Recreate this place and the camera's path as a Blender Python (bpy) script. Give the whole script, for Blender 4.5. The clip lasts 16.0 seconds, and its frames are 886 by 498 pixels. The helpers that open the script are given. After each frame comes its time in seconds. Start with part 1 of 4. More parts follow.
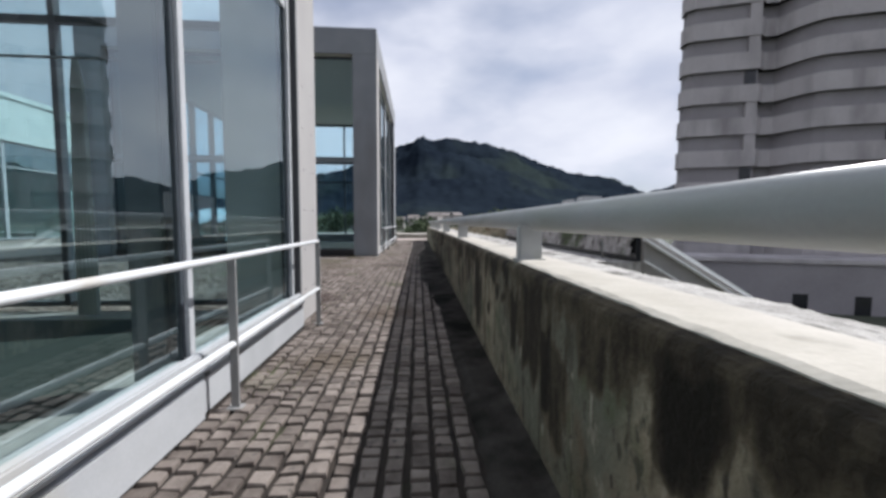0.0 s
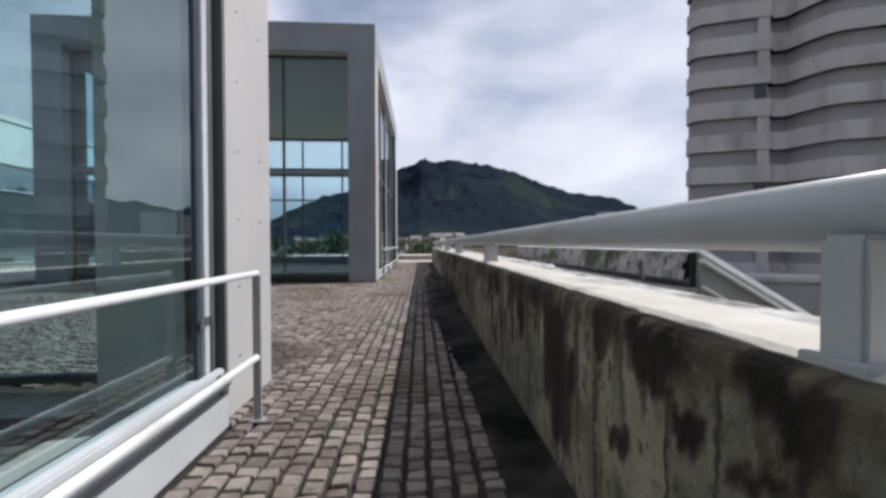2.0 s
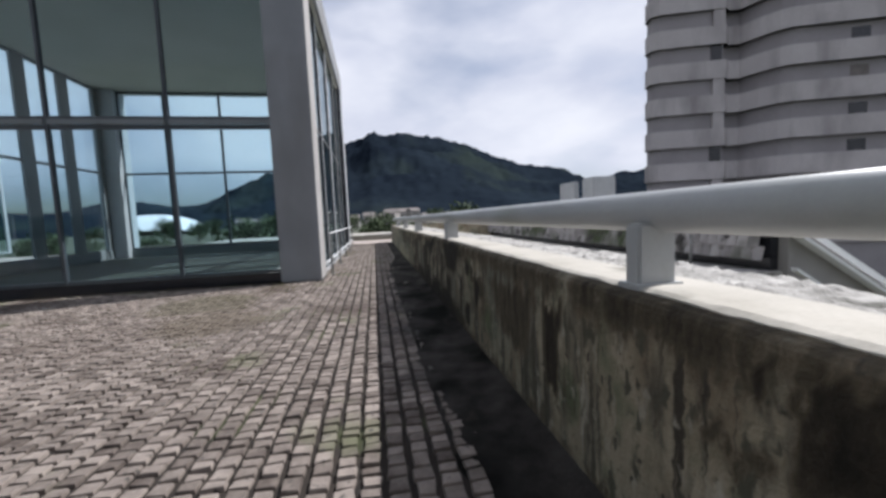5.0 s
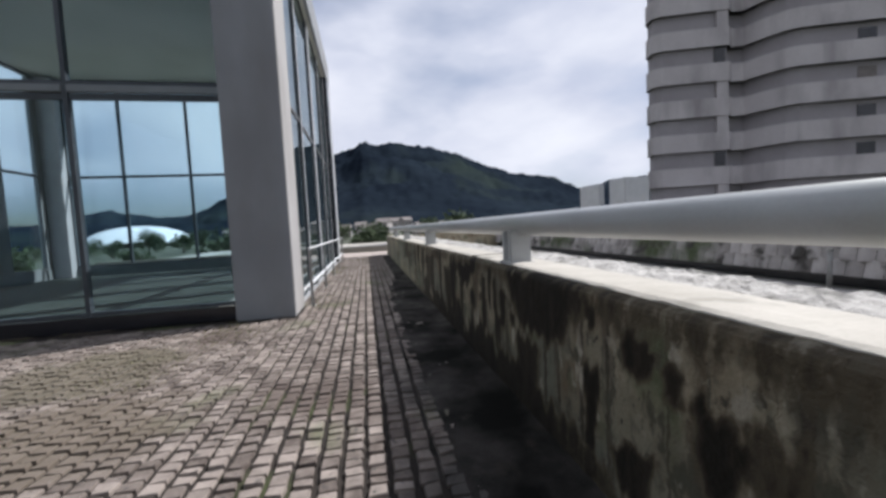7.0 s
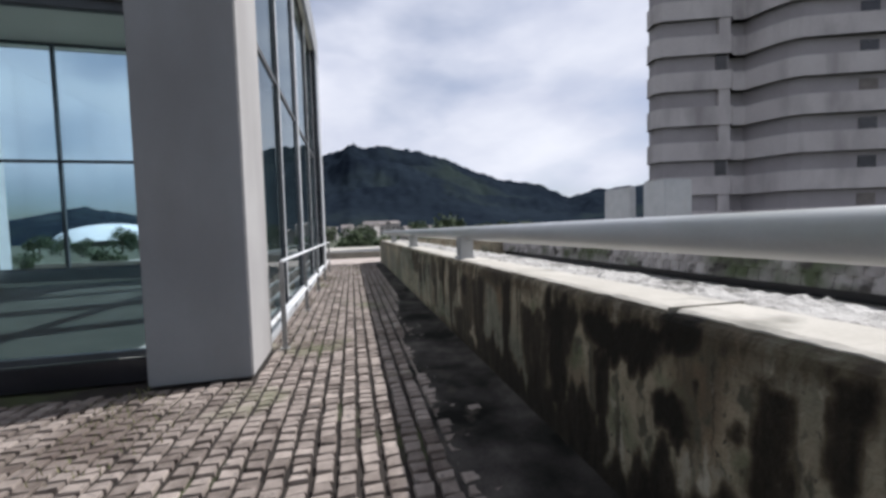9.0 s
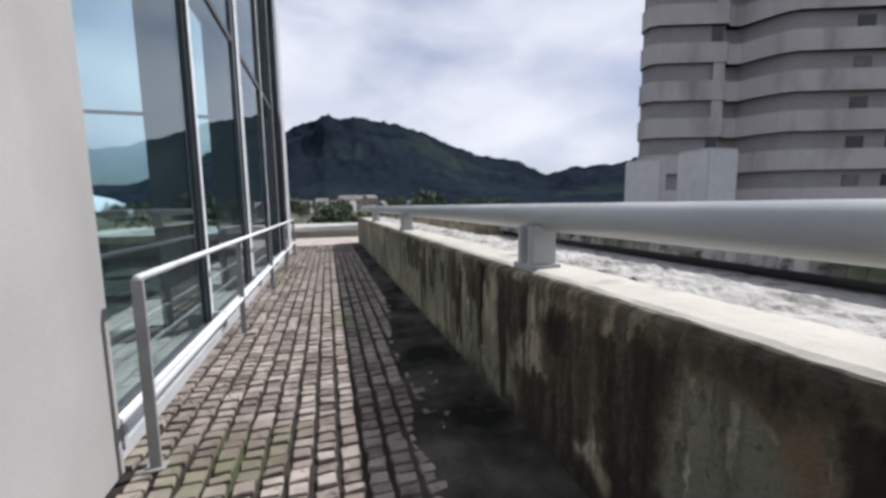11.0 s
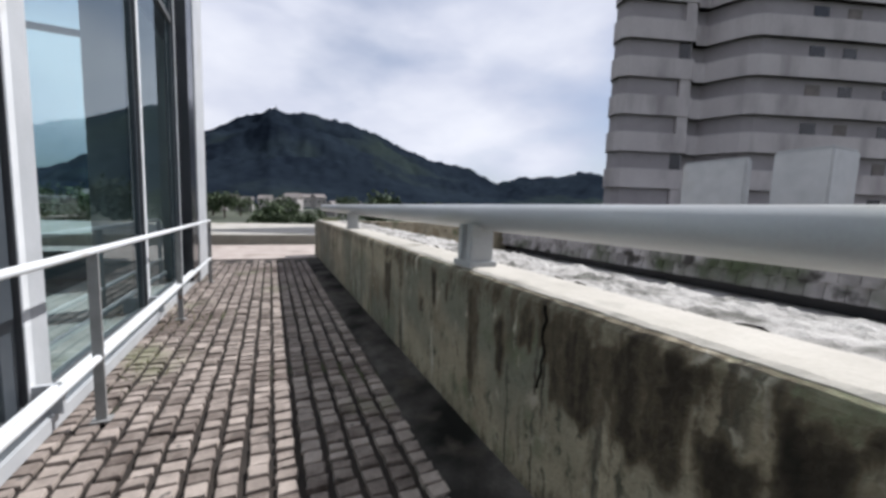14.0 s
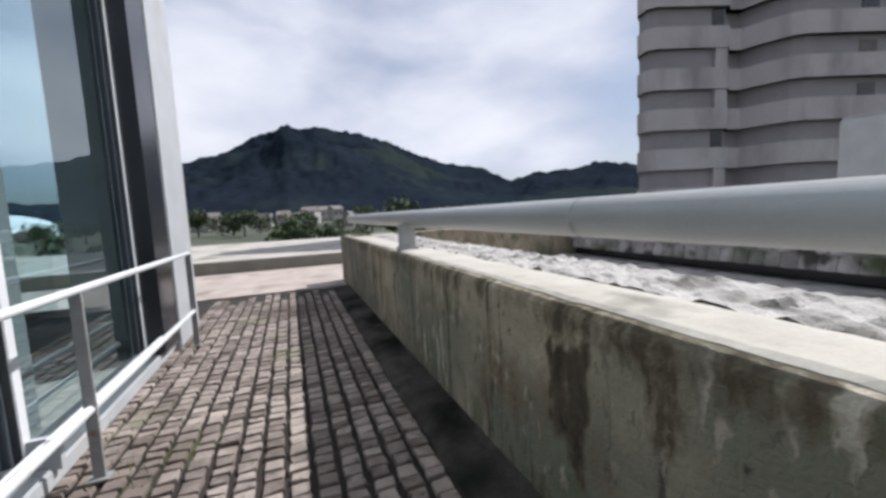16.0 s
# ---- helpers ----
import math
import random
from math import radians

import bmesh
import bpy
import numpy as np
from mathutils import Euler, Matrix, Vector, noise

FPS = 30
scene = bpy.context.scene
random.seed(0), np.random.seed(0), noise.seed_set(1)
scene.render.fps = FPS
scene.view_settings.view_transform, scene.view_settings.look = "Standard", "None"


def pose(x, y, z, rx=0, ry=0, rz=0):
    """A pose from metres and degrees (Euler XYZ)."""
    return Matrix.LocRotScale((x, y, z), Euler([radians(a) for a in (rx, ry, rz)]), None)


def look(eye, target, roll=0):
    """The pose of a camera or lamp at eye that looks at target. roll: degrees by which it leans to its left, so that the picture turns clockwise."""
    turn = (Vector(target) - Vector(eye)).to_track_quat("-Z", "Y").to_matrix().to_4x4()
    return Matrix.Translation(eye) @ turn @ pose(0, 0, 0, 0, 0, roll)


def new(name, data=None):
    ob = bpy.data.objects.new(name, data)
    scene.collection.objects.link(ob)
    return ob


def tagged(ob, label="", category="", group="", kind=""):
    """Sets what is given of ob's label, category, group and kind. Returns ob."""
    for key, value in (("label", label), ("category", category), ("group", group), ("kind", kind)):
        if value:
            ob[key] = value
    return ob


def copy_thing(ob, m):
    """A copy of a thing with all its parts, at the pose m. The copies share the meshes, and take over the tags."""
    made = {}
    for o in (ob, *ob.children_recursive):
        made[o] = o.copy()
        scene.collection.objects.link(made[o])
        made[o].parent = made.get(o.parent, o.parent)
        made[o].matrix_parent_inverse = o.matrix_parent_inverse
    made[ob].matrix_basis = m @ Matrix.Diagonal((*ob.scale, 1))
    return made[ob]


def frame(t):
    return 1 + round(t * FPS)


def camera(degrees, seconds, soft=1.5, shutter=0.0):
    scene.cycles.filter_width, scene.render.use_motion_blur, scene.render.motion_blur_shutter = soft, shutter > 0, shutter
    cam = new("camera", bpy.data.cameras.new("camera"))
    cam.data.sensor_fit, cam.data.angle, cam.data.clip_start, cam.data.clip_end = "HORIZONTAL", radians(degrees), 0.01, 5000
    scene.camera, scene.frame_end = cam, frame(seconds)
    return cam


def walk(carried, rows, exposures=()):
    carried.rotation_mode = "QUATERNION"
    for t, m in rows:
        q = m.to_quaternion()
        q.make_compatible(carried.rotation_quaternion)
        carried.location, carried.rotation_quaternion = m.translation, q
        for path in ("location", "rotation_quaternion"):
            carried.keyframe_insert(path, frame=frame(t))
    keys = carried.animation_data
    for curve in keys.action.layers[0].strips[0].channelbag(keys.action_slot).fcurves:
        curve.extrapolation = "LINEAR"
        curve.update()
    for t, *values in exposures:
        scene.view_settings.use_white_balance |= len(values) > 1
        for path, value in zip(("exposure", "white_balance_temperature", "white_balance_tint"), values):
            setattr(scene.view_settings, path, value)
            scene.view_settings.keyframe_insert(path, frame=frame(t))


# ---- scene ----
cam = camera(98.4, 16.0, soft=3.2)
PATH = [
    (0, (-0.023, -0.362, 1.417), (0.105, 1.629, 1.28), 0.3),
    (0.5, (-0.076, 0.118, 1.432), (-0.159, 2.108, 1.248), 3.8),
    (1, (-0.139, 0.672, 1.402), (-0.104, 2.671, 1.329), 5.2),
    (1.5, (-0.083, 1.255, 1.393), (-0.018, 3.254, 1.373), 3.8),
    (2, (-0.128, 1.927, 1.384), (-0.012, 3.923, 1.355), -0.2),
    (2.5, (-0.188, 2.586, 1.361), (-0.045, 4.577, 1.228), -3.3),
    (3, (-0.271, 3.194, 1.385), (-0.035, 5.173, 1.22), -0.5),
    (3.5, (-0.302, 3.951, 1.404), (-0.094, 5.922, 1.133), 1.0),
    (4, (-0.227, 4.784, 1.43), (-0.082, 6.76, 1.161), -2.0),
    (4.5, (-0.305, 5.296, 1.459), (0.005, 7.261, 1.25), -1.9),
    (7, (-0.438, 8.773, 1.477), (-0.049, 10.732, 1.356), -2.9),
    (7.5, (-0.496, 9.515, 1.488), (-0.024, 11.453, 1.349), -0.4),
    (8, (-0.5, 10.194, 1.501), (-0.073, 12.146, 1.417), -3.3),
    (8.5, (-0.633, 10.797, 1.494), (-0.249, 12.758, 1.404), -3.6),
    (9, (-0.666, 11.507, 1.508), (-0.206, 13.45, 1.409), -1.6),
    (11.5, (-0.513, 15.061, 1.546), (0.084, 16.952, 1.283), -1.2),
    (12, (-0.521, 15.868, 1.544), (0.106, 17.746, 1.259), -1.7),
    (12.5, (-0.527, 16.644, 1.505), (0.129, 18.518, 1.266), -1.7),
    (13, (-0.585, 17.31, 1.481), (0.213, 19.131, 1.264), 3.2),
    (13.5, (-0.542, 18.153, 1.488), (0.189, 20.007, 1.318), 1.0),
    (14, (-0.52, 18.866, 1.495), (0.299, 20.679, 1.293), 1.9),
    (14.5, (-0.484, 19.53, 1.491), (0.247, 21.383, 1.31), -1.3),
    (15, (-0.489, 20.276, 1.518), (0.16, 22.156, 1.317), -1.6),
    (15.5, (-0.444, 20.992, 1.512), (0.272, 22.85, 1.317), -1.5),
    (16, (-0.393, 21.74, 1.508), (0.339, 23.592, 1.317), -2.7),
]
walk(cam, [(t, look(e, a, r)) for t, e, a, r in PATH], [(0, 0.05, 6050, 11), (16, 0.05, 6050, 11)])

# ---- light ----
SUN_TO = Vector((1.0, 0.30, 1.20)).normalized()
world = bpy.data.worlds.new("sky")
scene.world = world
world.use_nodes = True
nt = world.node_tree
bg = nt.nodes["Background"]
sky = nt.nodes.new("ShaderNodeTexSky")
sky.sky_type = "NISHITA"
sky.sun_disc = False
sky.sun_elevation = math.asin(SUN_TO.z)
sky.sun_rotation = math.atan2(SUN_TO.x, SUN_TO.y)
sky.air_density, sky.dust_density = 1.0, 1.5
tc = nt.nodes.new("ShaderNodeTexCoord")
mp = nt.nodes.new("ShaderNodeMapping")
mp.inputs["Scale"].default_value = (1.2, 1.2, 2.7)
n1 = nt.nodes.new("ShaderNodeTexNoise")
n1.inputs["Scale"].default_value, n1.inputs["Detail"].default_value, n1.inputs["Roughness"].default_value = 1.5, 5, 0.45
n1.inputs["Distortion"].default_value = 0.1
r1 = nt.nodes.new("ShaderNodeValToRGB")
r1.color_ramp.elements[0].position, r1.color_ramp.elements[1].position = 0.34, 0.56
n2 = nt.nodes.new("ShaderNodeTexNoise")
n2.inputs["Scale"].default_value, n2.inputs["Detail"].default_value = 1.6, 6
r2 = nt.nodes.new("ShaderNodeValToRGB")
r2.color_ramp.elements[0].position, r2.color_ramp.elements[1].position = 0.34, 0.66
r2.color_ramp.elements[0].color = (6.1, 6.4, 7.7, 1)
r2.color_ramp.elements[1].color = (10.4, 10.3, 10.6, 1)
mixc = nt.nodes.new("ShaderNodeMix")
mixc.data_type = "RGBA"
nt.links.new(tc.outputs["Generated"], mp.inputs["Vector"])
nt.links.new(mp.outputs[0], n1.inputs["Vector"])
nt.links.new(mp.outputs[0], n2.inputs["Vector"])
nt.links.new(n1.outputs["Fac"], r1.inputs[0])
nt.links.new(n2.outputs["Fac"], r2.inputs[0])
nt.links.new(r1.outputs[0], mixc.inputs["Factor"])
nt.links.new(sky.outputs[0], mixc.inputs["A"])
nt.links.new(r2.outputs[0], mixc.inputs["B"])
dot = nt.nodes.new("ShaderNodeVectorMath")
dot.operation = "DOT_PRODUCT"
dot.inputs[1].default_value = SUN_TO
nt.links.new(tc.outputs["Generated"], dot.inputs[0])
glow = nt.nodes.new("ShaderNodeMapRange")
glow.interpolation_type = "SMOOTHSTEP"
glow.inputs[1].default_value, glow.inputs[2].default_value, glow.inputs[3].default_value, glow.inputs[4].default_value = -0.75, 0.45, 0.60, 1.02
nt.links.new(dot.outputs["Value"], glow.inputs[0])
lit = nt.nodes.new("ShaderNodeVectorMath")
lit.operation = "SCALE"
nt.links.new(mixc.outputs["Result"], lit.inputs[0])
nt.links.new(glow.outputs[0], lit.inputs["Scale"])
nt.links.new(lit.outputs[0], bg.inputs["Color"])
bg.inputs["Strength"].default_value = 0.085
sun = new("sun", bpy.data.lights.new("sun", "SUN"))
sun.data.energy, sun.data.angle, sun.data.color = 5.9, radians(0.6), (1.0, 0.955, 0.90)
sun.matrix_world = look(SUN_TO * 60, (0, 0, 0))

# ---- materials ----
def mat(name, dark, light, scale=6.0, rough=0.8, bump=0.3, stretch=(1, 1, 1), fine=60.0, metal=0.0, rand="", stain=None, bump_dist=0.01, fade=None, spots=(), spec=0.5, warp=0.0, mould=None, tone=None):
    """Two scales of noise between two colours, bump, and if wanted stains of a third colour."""
    m = bpy.data.materials.new(name)
    m.use_nodes = True
    t = m.node_tree
    b = t.nodes["Principled BSDF"]
    b.inputs["Roughness"].default_value, b.inputs["Metallic"].default_value = rough, metal
    b.inputs["Specular IOR Level"].default_value = spec
    co = t.nodes.new("ShaderNodeNewGeometry")
    def noise_at(sc, st, det=5):
        k = t.nodes.new("ShaderNodeMapping")
        k.inputs["Scale"].default_value = st
        if warp:
            # ragged edges: the place is shifted a little by a finer noise
            w = t.nodes.new("ShaderNodeTexNoise")
            w.inputs["Scale"].default_value, w.inputs["Detail"].default_value = 22.0, 4
            t.links.new(co.outputs["Position"], w.inputs["Vector"])
            wm = t.nodes.new("ShaderNodeVectorMath")
            wm.operation = "MULTIPLY_ADD"
            wm.inputs[1].default_value = (0, warp, warp)
            t.links.new(w.outputs["Color"], wm.inputs[0])
            t.links.new(co.outputs["Position"], wm.inputs[2])
            t.links.new(wm.outputs[0], k.inputs["Vector"])
        else:
            t.links.new(co.outputs["Position"], k.inputs["Vector"])
        n = t.nodes.new("ShaderNodeTexNoise")
        n.inputs["Scale"].default_value, n.inputs["Detail"].default_value = sc, det
        t.links.new(k.outputs[0], n.inputs["Vector"])
        return n.outputs["Fac"]
    def math_node(op, a, c):
        k = t.nodes.new("ShaderNodeMath")
        k.operation = op
        for i, v in enumerate((a, c)):
            if isinstance(v, (int, float)):
                k.inputs[i].default_value = v
            else:
                t.links.new(v, k.inputs[i])
        return k.outputs[0]
    big, small = noise_at(scale, stretch), noise_at(fine, (1, 1, 1), 3)
    fac = math_node("ADD", math_node("MULTIPLY", big, 0.7), math_node("MULTIPLY", small, 0.3))
    if rand == "island":
        fac = math_node("ADD", math_node("MULTIPLY", fac, 0.6), math_node("ADD", math_node("MULTIPLY", co.outputs["Random Per Island"], 0.28), 0.07))
    if rand == "object":
        oi = t.nodes.new("ShaderNodeObjectInfo")
        fac = math_node("ADD", math_node("MULTIPLY", fac, 0.6), math_node("ADD", math_node("MULTIPLY", oi.outputs["Random"], 0.28), 0.07))
    ramp = t.nodes.new("ShaderNodeValToRGB")
    ramp.color_ramp.elements[0].position, ramp.color_ramp.elements[1].position = 0.3, 0.7
    ramp.color_ramp.elements[0].color, ramp.color_ramp.elements[1].color = (*dark, 1), (*light, 1)
    t.links.new(fac, ramp.inputs[0])
    out = ramp.outputs[0]
    for st in (stain or ()):
        col, sc, at, sst = st[:4]
        own = st[4] if len(st) > 4 else 1.0
        k = t.nodes.new("ShaderNodeMapRange")
        k.inputs[1].default_value, k.inputs[2].default_value = at
        raw = noise_at(sc, sst, 6)
        if fade:
            # cleaner towards both ends of the terrace
            sx = t.nodes.new("ShaderNodeSeparateXYZ")
            t.links.new(co.outputs["Position"], sx.inputs[0])
            fr = t.nodes.new("ShaderNodeMapRange")
            fr.inputs[1].default_value, fr.inputs[2].default_value, fr.inputs[3].default_value, fr.inputs[4].default_value = fade[0], fade[1], 0.0, fade[2] * own
            t.links.new(math_node("ABSOLUTE", math_node("SUBTRACT", sx.outputs[1], fade[3]), 0), fr.inputs[0])
            raw = math_node("SUBTRACT", raw, fr.outputs[0])
        t.links.new(raw, k.inputs[0])
        mx = t.nodes.new("ShaderNodeMix")
        mx.data_type = "RGBA"
        t.links.new(k.outputs[0], mx.inputs["Factor"])
        t.links.new(out, mx.inputs["A"])
        mx.inputs["B"].default_value = (*col, 1)
        out = mx.outputs["Result"]
    for (sx, sy, rad, col) in spots:
        k = t.nodes.new("ShaderNodeVectorMath")
        k.operation = "DISTANCE"
        k.inputs[1].default_value = (sx, sy, 0)
        t.links.new(co.outputs["Position"], k.inputs[0])
        dd = math_node("ADD", k.outputs["Value"], math_node("MULTIPLY", noise_at(3.0, (1, 1, 1)), 1.0))
        q = t.nodes.new("ShaderNodeMapRange")
        q.inputs[1].default_value, q.inputs[2].default_value, q.inputs[3].default_value, q.inputs[4].default_value = rad + 0.3, rad + 0.7, 0.85, 0.0
        t.links.new(dd, q.inputs[0])
        mx = t.nodes.new("ShaderNodeMix")
        mx.data_type = "RGBA"
        t.links.new(q.outputs[0], mx.inputs["Factor"])
        t.links.new(out, mx.inputs["A"])
        mx.inputs["B"].default_value = (*col, 1)
        out = mx.outputs["Result"]
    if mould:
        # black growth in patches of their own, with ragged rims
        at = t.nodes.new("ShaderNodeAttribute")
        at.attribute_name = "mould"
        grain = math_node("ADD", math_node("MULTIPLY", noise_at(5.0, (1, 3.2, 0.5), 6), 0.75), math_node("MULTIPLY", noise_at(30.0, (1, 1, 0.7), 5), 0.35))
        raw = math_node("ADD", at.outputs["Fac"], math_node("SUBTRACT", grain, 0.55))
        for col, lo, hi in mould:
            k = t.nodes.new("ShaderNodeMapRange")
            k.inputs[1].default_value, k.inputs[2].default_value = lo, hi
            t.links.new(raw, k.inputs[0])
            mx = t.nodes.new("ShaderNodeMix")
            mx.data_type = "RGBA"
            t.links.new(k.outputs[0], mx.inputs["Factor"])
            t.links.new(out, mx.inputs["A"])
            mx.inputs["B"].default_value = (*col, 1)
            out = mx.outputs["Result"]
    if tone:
        # colour scaled along y, paler towards the far end
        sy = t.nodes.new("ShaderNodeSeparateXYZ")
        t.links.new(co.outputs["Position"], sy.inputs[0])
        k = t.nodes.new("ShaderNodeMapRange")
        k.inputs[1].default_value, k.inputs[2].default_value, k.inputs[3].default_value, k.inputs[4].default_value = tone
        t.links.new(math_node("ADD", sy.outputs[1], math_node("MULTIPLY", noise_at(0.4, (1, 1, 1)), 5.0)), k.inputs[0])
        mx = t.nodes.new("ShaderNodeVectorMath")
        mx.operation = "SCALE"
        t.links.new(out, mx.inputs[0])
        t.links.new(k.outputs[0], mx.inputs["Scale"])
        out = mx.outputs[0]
    t.links.new(out, b.inputs["Base Color"])
    if bump:
        k = t.nodes.new("ShaderNodeBump")
        k.inputs["Strength"].default_value, k.inputs["Distance"].default_value = bump, bump_dist
        t.links.new(fac, k.inputs["Height"])
        t.links.new(k.outputs[0], b.inputs["Normal"])
    return m

def glass_mat(name, tint, ior):
    m = bpy.data.materials.new(name)
    m.use_nodes = True
    t = m.node_tree
    t.nodes.remove(t.nodes["Principled BSDF"])
    o = t.nodes["Material Output"]
    tr, gl, fr, mx = (t.nodes.new(k) for k in ("ShaderNodeBsdfTransparent", "ShaderNodeBsdfGlossy", "ShaderNodeFresnel", "ShaderNodeMixShader"))
    tr.inputs["Color"].default_value = (*tint, 1)
    gl.inputs["Color"].default_value = (0.86, 0.95, 0.97, 1)
    gl.inputs["Roughness"].default_value = 0.015
    fr.inputs["IOR"].default_value = ior
    no = t.nodes.new("ShaderNodeTexNoise")
    no.inputs["Scale"].default_value = 0.9
    bp = t.nodes.new("ShaderNodeBump")
    bp.inputs["Strength"].default_value, bp.inputs["Distance"].default_value = 0.06, 0.02
    ge = t.nodes.new("ShaderNodeNewGeometry")
    t.links.new(ge.outputs["Position"], no.inputs["Vector"])
    t.links.new(no.outputs["Fac"], bp.inputs["Height"])
    t.links.new(bp.outputs[0], gl.inputs["Normal"])
    t.links.new(fr.outputs[0], mx.inputs[0])
    t.links.new(tr.outputs[0], mx.inputs[1])
    t.links.new(gl.outputs[0], mx.inputs[2])
    t.links.new(mx.outputs[0], o.inputs["Surface"])
    return m

STONE_STAIN = (((0.075, 0.055, 0.045), 0.55, (0.54, 0.70), (1, 1, 1)), ((0.11, 0.12, 0.06), 0.8, (0.60, 0.75), (1, 1, 1)), ((0.05, 0.045, 0.04), 14.0, (0.62, 0.72), (1, 1, 1)))
# the three near-black spots by the parapet deepen its shade; the rest are stains
SPOTS = ((-0.9, 3.6, 0.35, (0.115, 0.088, 0.062)), (-0.5, 5.6, 0.45, (0.11, 0.083, 0.060)), (0.35, 9.4, 0.45, (0.028, 0.026, 0.024)), (0.3, 10.8, 0.5, (0.028, 0.026, 0.024)), (0.3, 12.3, 0.5, (0.03, 0.028, 0.025)), (-2.3, 6.75, 0.75, (0.06, 0.038, 0.03)), (-3.4, 7.3, 0.5, (0.07, 0.045, 0.035)), (-2.9, 12.2, 0.8, (0.11, 0.088, 0.066)), (-3.6, 13.8, 0.9, (0.10, 0.085, 0.060)))
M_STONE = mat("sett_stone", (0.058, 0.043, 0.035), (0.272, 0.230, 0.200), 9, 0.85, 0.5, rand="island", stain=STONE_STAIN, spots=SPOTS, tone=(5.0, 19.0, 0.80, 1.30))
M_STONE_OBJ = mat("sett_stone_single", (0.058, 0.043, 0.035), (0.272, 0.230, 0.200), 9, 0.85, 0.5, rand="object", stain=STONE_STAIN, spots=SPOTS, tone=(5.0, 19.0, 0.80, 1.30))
M_JOINT = mat("joint_earth", (0.010, 0.0075, 0.006), (0.030, 0.022, 0.016), 7, 0.95, 0.6, stain=(((0.05, 0.06, 0.02), 1.1, (0.58, 0.7), (1, 1, 1)),))
# silt colour, blackened further to deepen the parapet's shade
M_GUTTER = mat("gutter_silt_shade", (0.022, 0.020, 0.019), (0.068, 0.062, 0.056), 5, 0.95, 0.6, spec=0.05, tone=(12.0, 17.0, 0.95, 1.5), stain=(((0.009, 0.009, 0.008), 1.2, (0.42, 0.62), (1, 1, 1)), ((0.045, 0.04, 0.033), 3.0, (0.60, 0.72), (1, 1, 1))))
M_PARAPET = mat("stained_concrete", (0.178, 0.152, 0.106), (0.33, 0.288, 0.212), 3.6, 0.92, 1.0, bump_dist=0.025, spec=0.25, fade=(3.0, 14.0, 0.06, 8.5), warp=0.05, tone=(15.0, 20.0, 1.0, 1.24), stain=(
    ((0.14, 0.137, 0.105), 0.55, (0.46, 0.56), (1, 1, 1), 0.5),
    ((0.13, 0.095, 0.06), 1.6, (0.51, 0.66), (1, 1.2, 0.8), 0.6),
    ((0.095, 0.107, 0.062), 2.6, (0.53, 0.66), (1, 1, 0.8), 0.6),
    ((0.065, 0.060, 0.045), 2.2, (0.55, 0.66), (1, 3.5, 0.35), 0.8),
    ((0.050, 0.043, 0.033), 1.3, (0.575, 0.625), (1, 9, 0.22), 0.4),
    ((0.36, 0.33, 0.27), 3.0, (0.62, 0.69), (1, 3.0, 0.4), 0.0),
    ((0.055, 0.05, 0.038), 26.0, (0.60, 0.70), (1, 1.0, 0.6), 0.8),
    ((0.075, 0.072, 0.052), 11.0, (0.55, 0.64), (1, 1.4, 0.6), 1.0),
    ((0.27, 0.245, 0.195), 9.0, (0.62, 0.70), (1, 1.3, 0.7), 0.0)),
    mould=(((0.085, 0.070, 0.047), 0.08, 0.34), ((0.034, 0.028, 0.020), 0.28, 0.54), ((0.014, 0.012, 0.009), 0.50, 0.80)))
# lighter than the wall's concrete: the sunlit look is partly in this colour
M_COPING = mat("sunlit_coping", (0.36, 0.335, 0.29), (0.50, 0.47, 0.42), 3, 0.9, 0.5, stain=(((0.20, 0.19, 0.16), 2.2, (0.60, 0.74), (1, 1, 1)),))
M_SHELF = mat("rough_screed", (0.24, 0.228, 0.21), (0.50, 0.48, 0.45), 5, 0.95, 0.9, bump_dist=0.04, stain=(((0.12, 0.115, 0.10), 3.0, (0.52, 0.66), (1, 1, 1)),))
M_PIPE = mat("white_pipe_paint", (0.31, 0.318, 0.325), (0.385, 0.395, 0.40), 2, 0.34, 0.05, stain=(((0.27, 0.285, 0.25), 1.2, (0.52, 0.74), (3, 0.6, 3)),))
M_WHITE = mat("white_frame_paint", (0.35, 0.36, 0.37), (0.45, 0.46, 0.47), 3, 0.45, 0.08, stain=(((0.36, 0.34, 0.30), 1.5, (0.6, 0.8), (1, 1, 0.4)),))
M_RAIL = mat("white_rail_paint", (0.56, 0.57, 0.575), (0.68, 0.69, 0.69), 3, 0.45, 0.08, stain=(((0.42, 0.39, 0.34), 2.5, (0.60, 0.76), (1, 1, 1)),))
M_WALL = mat("pale_wall_paint", (0.30, 0.288, 0.280), (0.365, 0.352, 0.340), 1.2, 0.85, 0.12, stain=(((0.25, 0.240, 0.228), 0.8, (0.54, 0.78), (1, 1, 0.25)),))
M_CEIL = mat("ceiling_plaster", (0.48, 0.485, 0.43), (0.57, 0.575, 0.52), 0.8, 0.9, 0.05)
M_COL_PALE = mat("grey_green_plaster", (0.46, 0.53, 0.51), (0.58, 0.64, 0.62), 0.6, 0.9, 0.1)
M_GABLE = mat("gable_plaster", (0.20, 0.19, 0.18), (0.32, 0.305, 0.29), 0.8, 0.9, 0.2)
M_PALE = mat("pale_cloth_and_column_face", (0.56, 0.59, 0.57), (0.70, 0.72, 0.70), 3, 0.9, 0.1)
M_WEED = mat("weed_blades", (0.07, 0.085, 0.03), (0.19, 0.18, 0.075), 4, 0.9, 0, rand="island")
